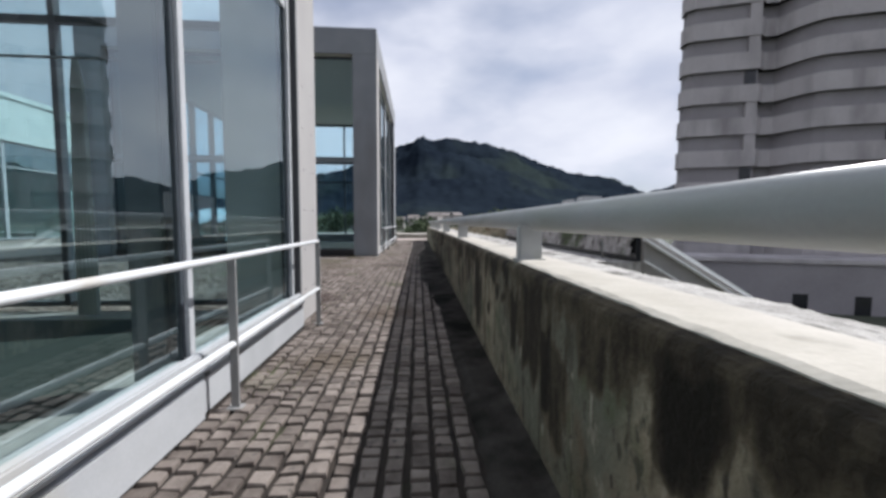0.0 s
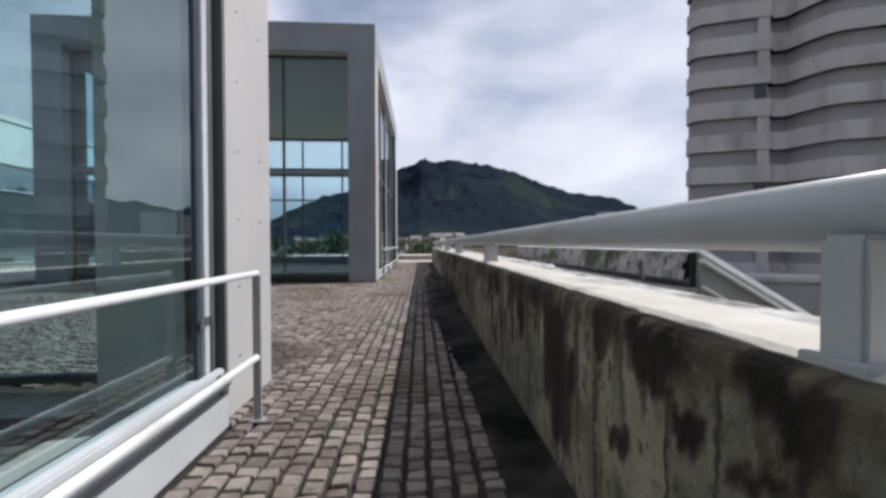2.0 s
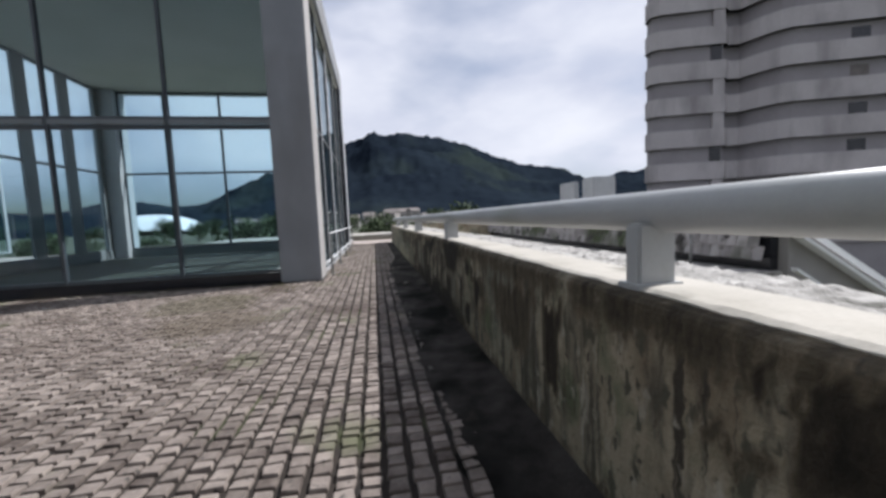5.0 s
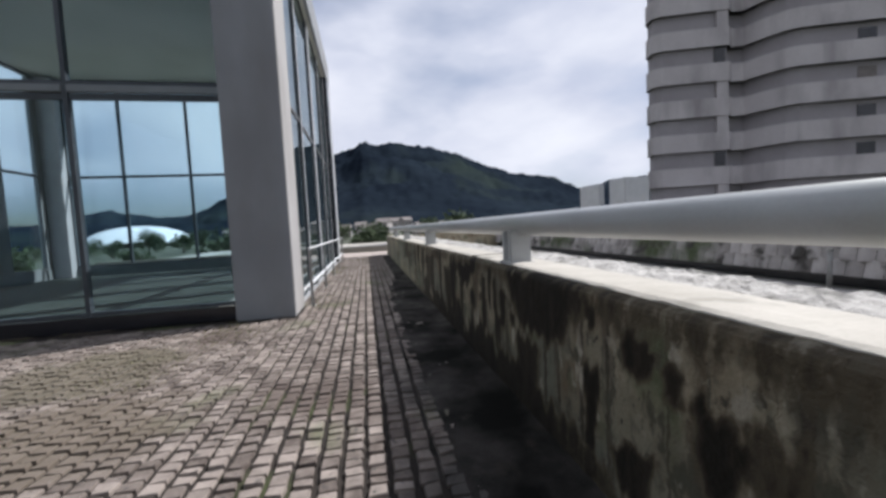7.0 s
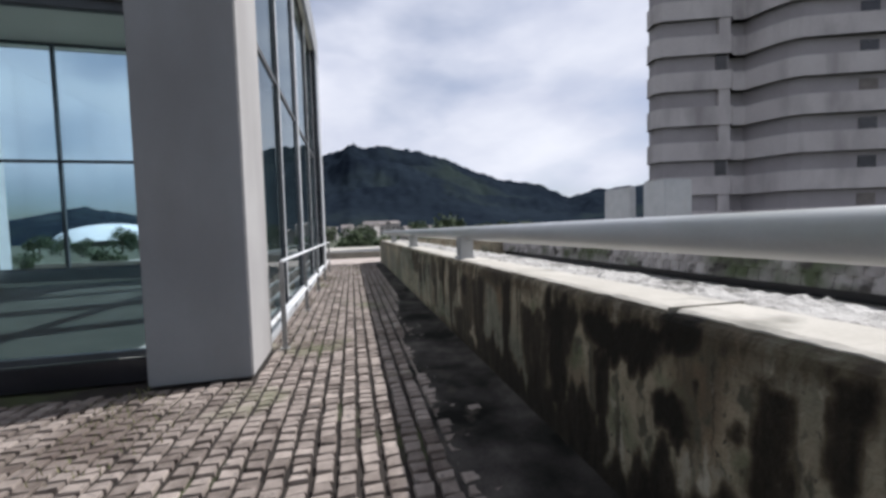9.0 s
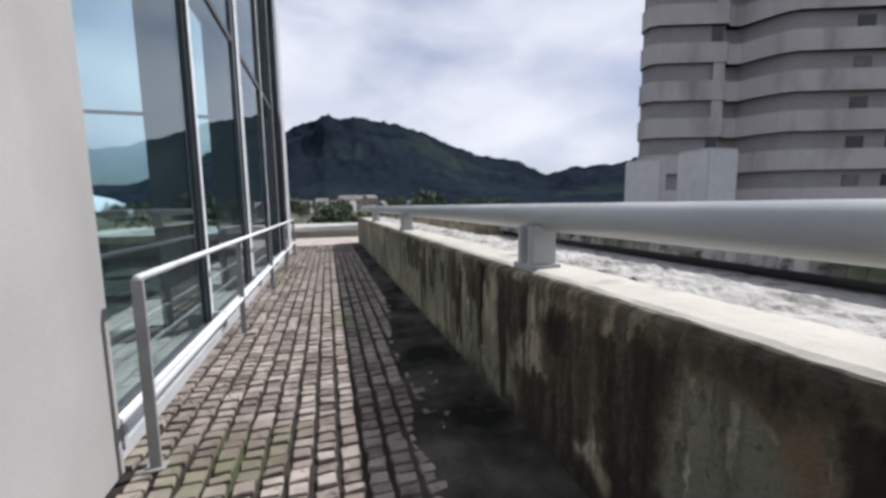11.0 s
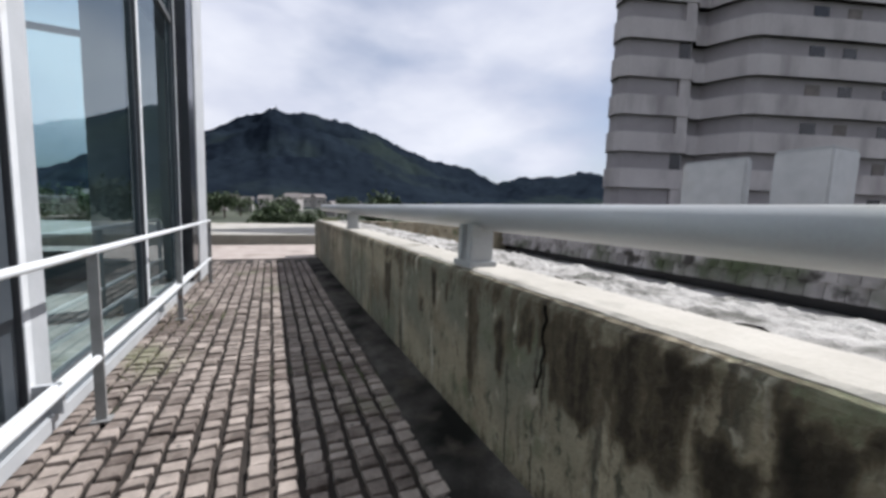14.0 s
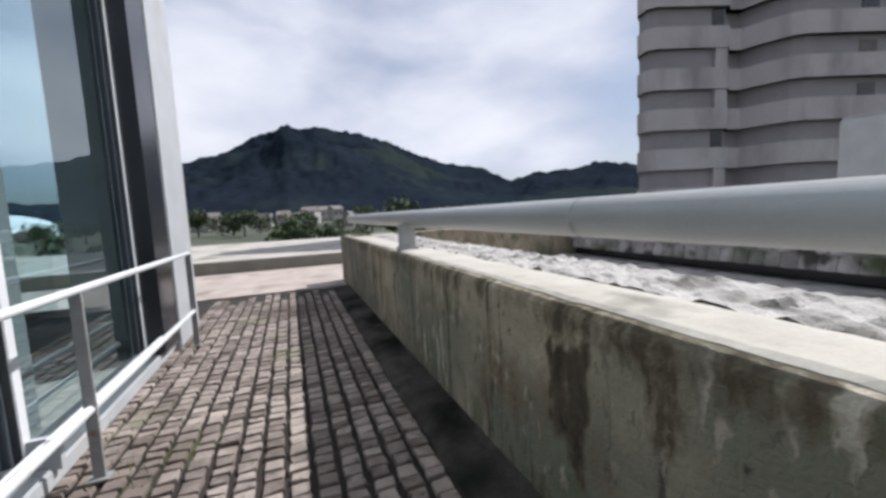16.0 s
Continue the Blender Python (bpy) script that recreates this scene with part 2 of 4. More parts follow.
M_PANEL = mat("dark_grey_panel", (0.05, 0.053, 0.056), (0.078, 0.081, 0.085), 2, 0.6, 0.1)
# fascia grey, also used to put shade into the column fronts
M_WALL_B = mat("grey_fascia_and_shaded_front", (0.192, 0.200, 0.213), (0.252, 0.261, 0.274), 1.2, 0.85, 0.15, stain=(((0.175, 0.173, 0.175), 0.8, (0.52, 0.78), (1, 1, 0.25)),))
M_DARK = mat("dark_metal_frame", (0.035, 0.042, 0.05), (0.06, 0.07, 0.08), 5, 0.4, 0.05)
M_COL = mat("inner_column_paint", (0.145, 0.162, 0.168), (0.20, 0.22, 0.228), 1.5, 0.8, 0.1)
M_INFLOOR = mat("hall_floor", (0.024, 0.033, 0.028), (0.045, 0.056, 0.050), 1.2, 0.7, 0.1, spec=0.2)
# pale colour stands for sunlight on the floor just inside the glass
M_SUNFLOOR = mat("sunlit_floor_strip", (0.24, 0.238, 0.222), (0.36, 0.355, 0.335), 2, 0.7, 0.1, stain=(((0.16, 0.155, 0.14), 1.5, (0.55, 0.75), (1, 1, 1)),))
M_POST = mat("grey_post_paint", (0.19, 0.188, 0.182), (0.29, 0.288, 0.28), 6, 0.5, 0.1, stain=(((0.16, 0.08, 0.04), 5, (0.64, 0.75), (1, 1, 1)),))
M_TOWER = mat("tower_plaster", (0.44, 0.405, 0.405), (0.54, 0.505, 0.50), 0.25, 0.9, 0.1, stain=(((0.28, 0.255, 0.255), 0.3, (0.5, 0.75), (1, 1, 0.3)),), fine=3)
# tower plaster darkened for the shade in the recesses; podium walls share it
M_TOWER_IN = mat("tower_plaster_shaded", (0.27, 0.248, 0.257), (0.345, 0.322, 0.33), 0.3, 0.9, 0.1, fine=3)
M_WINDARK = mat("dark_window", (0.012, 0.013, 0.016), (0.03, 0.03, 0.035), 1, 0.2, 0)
# blue of the distant haze is mixed into the forest colours
M_FOREST = mat("forest_slope", (0.0065, 0.0095, 0.0155), (0.018, 0.0255, 0.034), 0.006, 1.0, 0.5, fine=0.06, bump_dist=12, spec=0.0, stain=(((0.024, 0.033, 0.032), 0.0035, (0.52, 0.68), (1.6, 1, 0.5)),))
M_GROUND = mat("town_ground", (0.028, 0.038, 0.022), (0.085, 0.09, 0.06), 0.02, 0.95, 0.2, fine=0.6)
M_WORN = mat("worn_pink_paving", (0.30, 0.25, 0.22), (0.43, 0.37, 0.33), 2.0, 0.9, 0.4, stain=(((0.17, 0.14, 0.11), 1.2, (0.55, 0.7), (1, 1, 1)),))
M_EAVE = mat("pale_clay_tile", (0.20, 0.185, 0.18), (0.46, 0.43, 0.42), 5, 0.95, 0.5, rand="island", stain=(((0.07, 0.085, 0.045), 0.6, (0.50, 0.62), (1, 1, 1)), ((0.06, 0.055, 0.05), 2.5, (0.56, 0.66), (1, 1, 1))))
M_FLASH = mat("white_flashing", (0.76, 0.76, 0.76), (0.86, 0.86, 0.85), 4, 0.5, 0.1)
M_APRON = mat("pale_concrete", (0.30, 0.28, 0.245), (0.44, 0.415, 0.37), 0.8, 0.9, 0.3, stain=(((0.16, 0.16, 0.10), 0.6, (0.56, 0.7), (1, 1, 1)),))
M_LOWWALL = mat("grey_low_wall", (0.16, 0.15, 0.125), (0.25, 0.24, 0.20), 2, 0.9, 0.4)
M_LEAF = mat("leaves", (0.025, 0.045, 0.018), (0.075, 0.10, 0.045), 0.5, 0.9, 0.0, rand="island")
M_BARK = mat("bark", (0.06, 0.045, 0.035), (0.12, 0.095, 0.075), 3, 0.95, 0.4)
M_HOUSE = mat("house_plaster", (0.24, 0.225, 0.21), (0.42, 0.39, 0.37), 0.5, 0.9, 0.1, fine=3, rand="object")
M_HROOF = mat("house_roof", (0.12, 0.105, 0.10), (0.24, 0.215, 0.20), 1, 0.9, 0.2, fine=5)
M_ARCH = mat("white_membrane_roof", (0.62, 0.63, 0.64), (0.72, 0.73, 0.74), 0.05, 0.6, 0)
M_CLEAR = bpy.data.materials.new("pane_back")
M_CLEAR.use_nodes = True
M_CLEAR.node_tree.nodes.remove(M_CLEAR.node_tree.nodes["Principled BSDF"])
clear = M_CLEAR.node_tree.nodes.new("ShaderNodeBsdfTransparent")
clear.inputs[0].default_value = (0.93, 0.98, 0.985, 1)
M_CLEAR.node_tree.links.new(clear.outputs[0], M_CLEAR.node_tree.nodes["Material Output"].inputs["Surface"])
M_GLASS = glass_mat("tinted_glass", (0.78, 0.90, 0.905), 2.75)
M_WINGGLASS = glass_mat("mirror_glazing", (0.62, 0.78, 0.77), 4.2)
M_BACKGLASS = glass_mat("clear_glass", (0.80, 0.885, 0.935), 1.5)

# ---- mesh helpers ----
def mesh_of(name, verts, faces, m, smooth=False):
    me = bpy.data.meshes.new(name)
    me.from_pydata([tuple(v) for v in verts], [], faces)
    me.materials.append(m)
    if smooth:
        for p in me.polygons:
            p.use_smooth = True
    me.update()
    return me

def part(name, bm, m, parent=None, label="", smooth=False):
    me = bpy.data.meshes.new(name)
    bm.to_mesh(me)
    bm.free()
    me.materials.append(m)
    if smooth:
        for p in me.polygons:
            p.use_smooth = True
    ob = new(name, me)
    ob.parent = parent
    return tagged(ob, label)

def box_bm(x0, x1, y0, y1, z0, z1, bevel=0.0, bm=None):
    b = bmesh.new()
    bmesh.ops.create_cube(b, size=1)
    for v in b.verts:
        v.co = Vector((x0 + (v.co.x + 0.5) * (x1 - x0), y0 + (v.co.y + 0.5) * (y1 - y0), z0 + (v.co.z + 0.5) * (z1 - z0)))
    if bevel:
        bmesh.ops.bevel(b, geom=b.edges[:], offset=bevel, segments=2, affect="EDGES")
    if bm is None:
        return b
    me = bpy.data.meshes.new("tmp")
    b.to_mesh(me)
    b.free()
    bm.from_mesh(me)
    bpy.data.meshes.remove(me)
    return bm

def box(name, x0, x1, y0, y1, z0, z1, m, parent=None, label="", bevel=0.0):
    return part(name, box_bm(x0, x1, y0, y1, z0, z1, bevel), m, parent, label)

def tube_bm(a, b, r, seg=16):
    bm = bmesh.new()
    a, b = Vector(a), Vector(b)
    q = (b - a).to_track_quat("Z", "Y").to_matrix().to_4x4()
    bmesh.ops.create_cone(bm, cap_ends=True, segments=seg, radius1=r, radius2=r, depth=(b - a).length, matrix=Matrix.Translation((a + b) / 2) @ q)
    return bm

def pane(parent, x0, x1, y0, y1, z0, z1, glass, face):
    """A sheet of glass whose reflecting face looks along `face`; its other faces only let light through."""
    ob = box("pane", x0, x1, y0, y1, z0, z1, M_CLEAR, parent)
    ob.data.materials.append(glass)
    for p in ob.data.polygons:
        if p.normal.dot(Vector(face)) > 0.9:
            p.material_index = 1
    ob.visible_shadow = False
    return ob

def empty(name, label="", category="", group="", kind="", at=(0, 0, 0)):
    e = new(name)
    e.location = at
    return tagged(e, label, category, group, kind)

def prism(bm, poly, z0, z1):
    lo = [bm.verts.new((x, y, z0)) for x, y in poly]
    hi = [bm.verts.new((x, y, z1)) for x, y in poly]
    bm.faces.new(hi)
    bm.faces.new(lo[::-1])
    for i in range(len(poly)):
        j = (i + 1) % len(poly)
        bm.faces.new((lo[i], lo[j], hi[j], hi[i]))
    return bm

# ---- ground, terrace floor and parapet ----
def terrain():
    prof = [(-180, 2.0), (-70, 2.2), (-45, 3.0), (-36, 2.0), (-30, 3.4), (-24, 2.6), (-21, 3.2), (-18, 5.0), (-14, 6.8), (-9, 8.2), (-5.5, 9.6), (-1.5, 11.4), (0, 12.3), (1.5, 12.0), (4, 12.0), (6.3, 11.8), (10.3, 11.2), (14.4, 10.2), (18.6, 8.4), (22.8, 6.9), (27, 6.4), (31.3, 4.2), (34.4, 5.2), (39, 5.2), (44.4, 5.7), (50, 5.0), (70, 4), (100, 3), (180, 2.0)]
    az = np.radians(np.concatenate([np.arange(-180, -30, 5.0), np.arange(-30, 60, 0.3), np.arange(60, 180.1, 5.0)]))
    rs = np.concatenate([np.arange(380, 1331, 19.0), [1400, 1600, 2000.0]])
    pa, pe = np.radians([p[0] for p in prof]), np.radians([p[1] for p in prof])
    verts, faces = [], []
    for a in az:
        top = math.tan(np.interp(a, pa, pe)) * 1330
        for r in rs:
            k = min(1.0, (r - 380) / 950)
            h = top * (k ** 1.15) if r <= 1330 else top * max(0.0, 1 - (r - 1330) / 500)
            x, y = r * math.sin(a), r * math.cos(a)
            w = noise.noise(Vector((x, y, 0)) / 170) * 0.25 + noise.noise(Vector((x, y, 5)) / 60) * 0.09
            if r < 1300:
                h *= 1 + w * min(1, 3 * (1 - k) + 0.25)
            h += (noise.noise(Vector((x, y, 9)) / 13) * 6 + noise.noise(Vector((x, y, 2)) / 34) * 9) * min(1, k * 3)
            verts.append((x, y, h - 3))
    n = len(rs)
    for i in range(len(az) - 1):
        for j in range(n - 1):
            faces.append((i * n + j, i * n + j + 1, (i + 1) * n + j + 1, (i + 1) * n + j))
    ob = new("backdrop", mesh_of("backdrop", verts, faces, M_FOREST, True))
    tagged(ob, "dark green forested mountain ridge behind the town", "mountain", kind="structure")
    rs2 = [0.01, 30, 60, 80, 105, 140, 200, 380, 800, 2000, 4800]
    verts, faces = [], []
    for i in range(72):
        a = i / 72 * math.tau
        for r in rs2:
            verts.append((r * math.sin(a), 10 + r * math.cos(a), np.interp(r, [0, 60, 140, 380, 2000], [-9, -9, -3, -1.5, -1.5])))
    n = len(rs2)
    for i in range(72):
        for j in range(n - 1):
            k = (i + 1) % 72
            faces.append((i * n + j, i * n + j + 1, k * n + j + 1, k * n + j))
    tagged(new("ground", mesh_of("ground", verts, faces, M_GROUND, True)), "dry green and grey town ground far below", "ground", kind="structure")
terrain()

X_P = 0.70            # inner face of the parapet
FLOOR_Y0, FLOOR_Y1 = -6.0, 30.2
floor = box("floor", -15.59, 1.0, -12, 30.4, -0.35, -0.032, M_JOINT)
tagged(floor, "granite sett terrace floor with dark mossy joints", "floor", kind="structure")
tagged(box("wall_podium", -30.2, 1.05, -12, 34.3, -9.2, -0.36, M_LOWWALL), "grey outer wall under the terrace", "wall", kind="structure")
tagged(box("pavement", -16, 12, 30.41, 34.48, -0.35, 0.003, M_WORN), "worn pinkish paving between the setts and the low wall", "pavement", kind="structure")
apron = box("pavement", -16, 12, 34.77, 52, -0.35, 0.004, M_APRON)
tagged(apron, "pale concrete apron at the end of the terrace", "pavement", kind="structure")

def gutter():
    """Concrete channel at the parapet's foot; its black sheet over the setts is silt and painted shade."""
    ys = np.arange(-6, 30.4, 0.06)
    verts, faces = [], []
    edge = lambda y: float(np.interp(y, [-6, 3, 5.5, 7, 9.5, 12.4, 13.7, 16.5, 18.5, 20, 21.3, 24, 30], [0.37, 0.36, 0.22, 0.12, -0.08, -0.10, -0.22, -0.15, -0.02, 0.17, 0.33, 0.36, 0.37]))
    n = 15
    for y in ys:
        e = min(0.37, edge(y) + 0.07 * noise.noise(Vector((y * 1.1, 0, 0))) + 0.05 * noise.noise(Vector((y * 4.3, 2, 0))))
        for i in range(n):
            k = i / (n - 1)
            x = e + (0.705 - e) * k
            p = Vector((x, y, 0))
            z = -0.036 + 0.044 * min(1, k * 4) + 0.007 * noise.noise(p * 6) + 0.004 * noise.noise(p * 19) + 0.03 * max(0, k - 0.88) / 0.12
            verts.append((x, y, z))
    for i in range(len(ys) - 1):
        for j in range(n - 1):
            faces.append((i * n + j, i * n + j + 1, (i + 1) * n + j + 1, (i + 1) * n + j))
    tagged(new("gutter", mesh_of("gutter", verts, faces, M_GUTTER, True)), "silted gutter along the parapet foot, blackened and widened for shade", "gutter", kind="structure")
gutter()

def mould_map(ys, zs):
    """How thickly black mould covers the parapet's inner face, patch by patch; streaks narrow downwards."""
    Y, Z = np.meshgrid(ys, zs, indexing="ij")
    wy, wz = np.zeros_like(Y), np.zeros_like(Z)
    for i, y in enumerate(ys):
        for j, z in enumerate(zs):
            p = Vector((y * 5.0, z * 3.0, 0))
            wy[i, j] = 0.045 * noise.noise(p) + 0.02 * noise.noise(p * 3.1)
            wz[i, j] = 0.07 * noise.noise(p + Vector((9, 4, 0))) + 0.11 * noise.noise(Vector((y * 16, z * 1.5, 3)))
    Yw, Zw = Y + wy, Z + wz
    field = np.zeros_like(Y)
    def patch(y, z0, z1, w, k):
        half = w * (0.36 + 0.30 * np.clip((Zw - z0) / max(z1 - z0, 0.05), 0, 1))
        side = np.clip((1.25 - np.abs(Yw - y) / half) * 2.2, 0, 1)
        ends = np.clip((Zw - z0) / 0.07 + 0.5, 0, 1) * np.clip((z1 - Zw) / 0.05 + 0.5, 0, 1)
        np.maximum(field, (0.82 if y < 16 else 0.77) * k * side * ends, out=field)
    patch(0.27, 0.91, 1.10, 0.27, 0.60)
    patch(0.60, 0.67, 1.03, 0.26, 1.00)
    patch(1.10, 0.75, 1.05, 0.48, 0.50)
    patch(1.11, 0.72, 1.04, 0.17, 0.60)
    patch(1.54, 0.22, 0.75, 0.24, 0.60)
    patch(2.14, 0.56, 0.94, 1.13, 0.40)
    patch(2.68, 0.85, 1.09, 0.08, 0.70)
    patch(2.79, 0.96, 1.10, 0.18, 1.00)
    patch(2.81, 0.76, 0.85, 0.17, 0.80)
    patch(3.04, 0.72, 0.86, 0.12, 0.90)
    patch(3.17, 0.81, 0.89, 0.12, 0.80)
    patch(3.26, 0.85, 1.10, 0.28, 0.90)
    patch(3.49, 0.50, 0.62, 0.16, 0.70)
    patch(3.65, 0.78, 1.04, 0.14, 0.70)
    patch(4.65, 0.74, 0.87, 0.05, 0.80)
    patch(4.65, 0.98, 1.07, 0.05, 0.90)
    patch(4.72, 0.85, 0.88, 0.11, 0.80)
    patch(4.80, 0.79, 0.84, 0.06, 0.90)
    patch(4.84, 0.59, 1.03, 0.05, 0.60)
    patch(4.93, 0.74, 1.08, 0.09, 0.60)
    patch(5.03, 0.63, 0.89, 0.18, 1.10)
    patch(5.34, 0.48, 1.03, 0.10, 0.90)
    patch(5.47, 0.70, 0.95, 0.10, 0.80)
    patch(5.61, 0.55, 0.74, 0.07, 0.70)
    patch(5.82, 0.39, 0.66, 0.09, 0.90)
    patch(5.98, 0.80, 1.00, 0.13, 1.00)
    patch(6.06, 0.85, 1.10, 0.18, 1.10)
    patch(6.11, 0.81, 1.01, 0.15, 0.80)
    patch(6.12, 0.27, 0.54, 0.16, 0.80)
    patch(6.29, 0.50, 0.66, 0.08, 1.10)
    patch(6.30, 0.68, 0.86, 0.05, 1.10)
    patch(6.30, 0.88, 1.03, 0.07, 1.10)
    patch(6.48, 0.75, 1.06, 0.19, 0.80)
    patch(6.50, 0.79, 0.98, 0.05, 0.90)
    patch(6.59, 0.61, 0.93, 0.08, 0.60)
    patch(6.73, 0.86, 0.98, 0.08, 0.80)
    patch(6.80, 0.65, 0.75, 0.25, 0.50)
    patch(8.05, 0.30, 0.88, 0.19, 0.70)
    patch(8.77, 0.41, 0.91, 0.78, 0.50)
    patch(9.67, 0.61, 0.82, 0.20, 0.45)
    patch(9.83, 0.50, 0.76, 0.21, 1.00)
    patch(10.04, 0.70, 0.88, 0.09, 0.80)
    patch(10.24, 0.76, 0.96, 0.18, 0.90)
    patch(10.28, 0.17, 0.42, 0.24, 0.90)
    patch(10.57, 0.87, 1.04, 0.08, 0.90)
    patch(10.61, 0.19, 0.68, 0.11, 1.00)
    patch(11.24, 0.69, 1.09, 0.95, 0.90)
    patch(11.43, 0.15, 0.60, 0.32, 0.80)
    patch(11.65, 0.88, 1.10, 0.20, 1.10)
    patch(11.70, 0.60, 0.75, 0.10, 0.90)
    patch(11.77, 0.97, 1.08, 0.05, 0.70)
    patch(11.94, 0.56, 0.84, 0.11, 0.90)
    patch(12.05, 0.35, 0.64, 0.09, 0.80)
    patch(12.13, 0.29, 0.99, 0.08, 0.90)
    patch(12.29, 0.68, 1.07, 0.08, 0.90)
    patch(12.48, 0.41, 0.95, 0.14, 0.80)
    patch(12.51, 0.75, 0.88, 0.08, 0.80)
    patch(12.61, 0.67, 0.78, 0.06, 0.70)
    patch(12.77, 0.79, 0.87, 0.05, 0.90)
    patch(12.87, 0.90, 1.10, 0.19, 1.10)
    patch(12.89, 0.48, 0.59, 0.05, 0.90)
    patch(12.92, 0.55, 0.71, 0.18, 1.10)
    patch(13.24, 0.78, 1.01, 0.57, 1.10)
    patch(13.39, 0.13, 0.78, 0.10, 0.90)
    patch(13.72, 0.82, 0.99, 0.11, 0.80)
    patch(13.89, 0.22, 1.02, 0.25, 1.00)
    patch(14.22, 0.22, 0.88, 0.44, 0.70)
    patch(14.79, 0.10, 1.05, 0.17, 0.90)
    patch(15.73, 0.81, 0.99, 0.05, 0.50)
    patch(15.78, 0.80, 0.95, 0.16, 0.60)
    patch(15.98, 0.77, 0.85, 0.05, 0.60)
    patch(16.16, 0.67, 0.92, 0.21, 0.90)
    patch(16.54, 0.69, 0.97, 0.10, 0.90)
    patch(16.86, 0.05, 0.87, 0.13, 0.80)
    patch(17.15, 0.83, 1.01, 0.13, 0.40)
    patch(17.24, 0.67, 1.07, 0.05, 0.90)
    patch(17.32, 0.25, 0.86, 0.11, 0.80)
    patch(17.50, 0.72, 0.87, 0.13, 0.70)
    patch(17.56, 0.67, 0.93, 0.13, 0.60)
    patch(17.82, 0.22, 0.95, 0.09, 0.90)
    patch(17.91, 0.27, 0.76, 0.12, 0.80)
    patch(18.01, 0.81, 1.02, 0.13, 0.50)
    patch(18.22, 0.55, 0.91, 0.05, 0.90)
    patch(18.45, 0.68, 0.95, 0.13, 0.70)
    patch(18.79, 0.69, 0.82, 0.08, 0.70)
    patch(18.81, 0.69, 1.02, 0.05, 0.90)
    patch(18.97, 0.54, 0.91, 0.10, 0.90)
    patch(19.29, 0.34, 1.00, 0.13, 0.90)
    patch(19.35, 0.42, 0.76, 0.13, 0.45)
    patch(19.43, 0.52, 0.70, 0.05, 0.60)
    patch(19.48, 0.12, 0.85, 0.13, 0.70)
    patch(19.78, 0.74, 1.09, 0.13, 0.45)
    patch(20.00, 0.82, 0.97, 0.05, 0.70)
    patch(20.11, 0.90, 1.10, 0.13, 0.34)
    patch(20.33, 0.78, 1.08, 0.05, 0.77)
    patch(20.47, 0.81, 1.04, 0.10, 0.59)
    patch(20.71, 0.58, 0.96, 0.06, 0.68)
    patch(21.04, 0.28, 0.94, 0.13, 0.38)
    patch(21.07, 0.41, 0.97, 0.07, 0.59)
    patch(21.46, 0.83, 1.01, 0.05, 0.59)
    patch(21.71, 0.74, 0.99, 0.05, 0.77)
    patch(21.73, 0.77, 1.00, 0.08, 0.68)
    patch(22.00, 0.58, 0.74, 0.07, 0.68)
    patch(22.61, 0.69, 1.03, 0.13, 0.34)
    patch(23.02, 0.26, 0.95, 0.13, 0.59)
    patch(23.13, 0.42, 0.92, 0.13, 0.59)
    patch(4.28, 0.40, 1.00, 0.36, 0.75)
    patch(4.15, 0.15, 0.80, 0.35, 0.70)
    patch(15.60, 0.20, 1.00, 0.40, 0.70)
    patch(16.05, 0.25, 0.95, 0.50, 0.60)
    patch(16.35, 0.00, 0.45, 0.60, 0.70)
    patch(2.00, 0.45, 1.00, 0.40, 0.75)
    patch(1.72, 0.30, 0.80, 0.16, 0.85)
    patch(2.45, 0.40, 0.90, 0.20, 0.75)
    patch(18.02, 0.55, 1.00, 0.22, 0.65)
    patch(20.12, 0.60, 1.05, 0.40, 0.55)
    patch(16.75, 0.60, 1.06, 0.40, 0.65)
    patch(17.40, 0.75, 1.06, 0.30, 0.60)
    patch(19.75, 0.62, 1.06, 0.36, 0.68)
    patch(19.28, 0.55, 1.06, 0.16, 0.72)
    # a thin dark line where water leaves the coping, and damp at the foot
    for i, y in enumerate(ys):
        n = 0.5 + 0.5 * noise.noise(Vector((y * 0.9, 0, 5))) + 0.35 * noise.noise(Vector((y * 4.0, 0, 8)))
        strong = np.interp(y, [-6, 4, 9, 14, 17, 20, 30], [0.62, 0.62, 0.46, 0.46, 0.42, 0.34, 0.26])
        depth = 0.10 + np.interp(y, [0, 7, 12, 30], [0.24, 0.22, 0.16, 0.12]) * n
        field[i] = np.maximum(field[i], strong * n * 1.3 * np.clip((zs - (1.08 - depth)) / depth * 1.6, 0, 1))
        foot = np.interp(y, [0, 8, 10.3, 11.2, 15, 17, 19, 30], [0.1, 0.25, 0.4, 0.7, 0.7, 0.4, 0.2, 0.1])
        rise = np.interp(y, [0, 10.2, 11.4, 15, 17, 30], [0.12, 0.14, 0.48, 0.5, 0.18, 0.1]) * (0.75 + 0.9 * noise.noise(Vector((y * 3.2, 0, 2))) + 0.6 * noise.noise(Vector((y * 9.0, 0, 4))))
        field[i] = np.maximum(field[i], foot * np.clip((rise - zs) / 0.10 + 0.4, 0, 1))
    return field

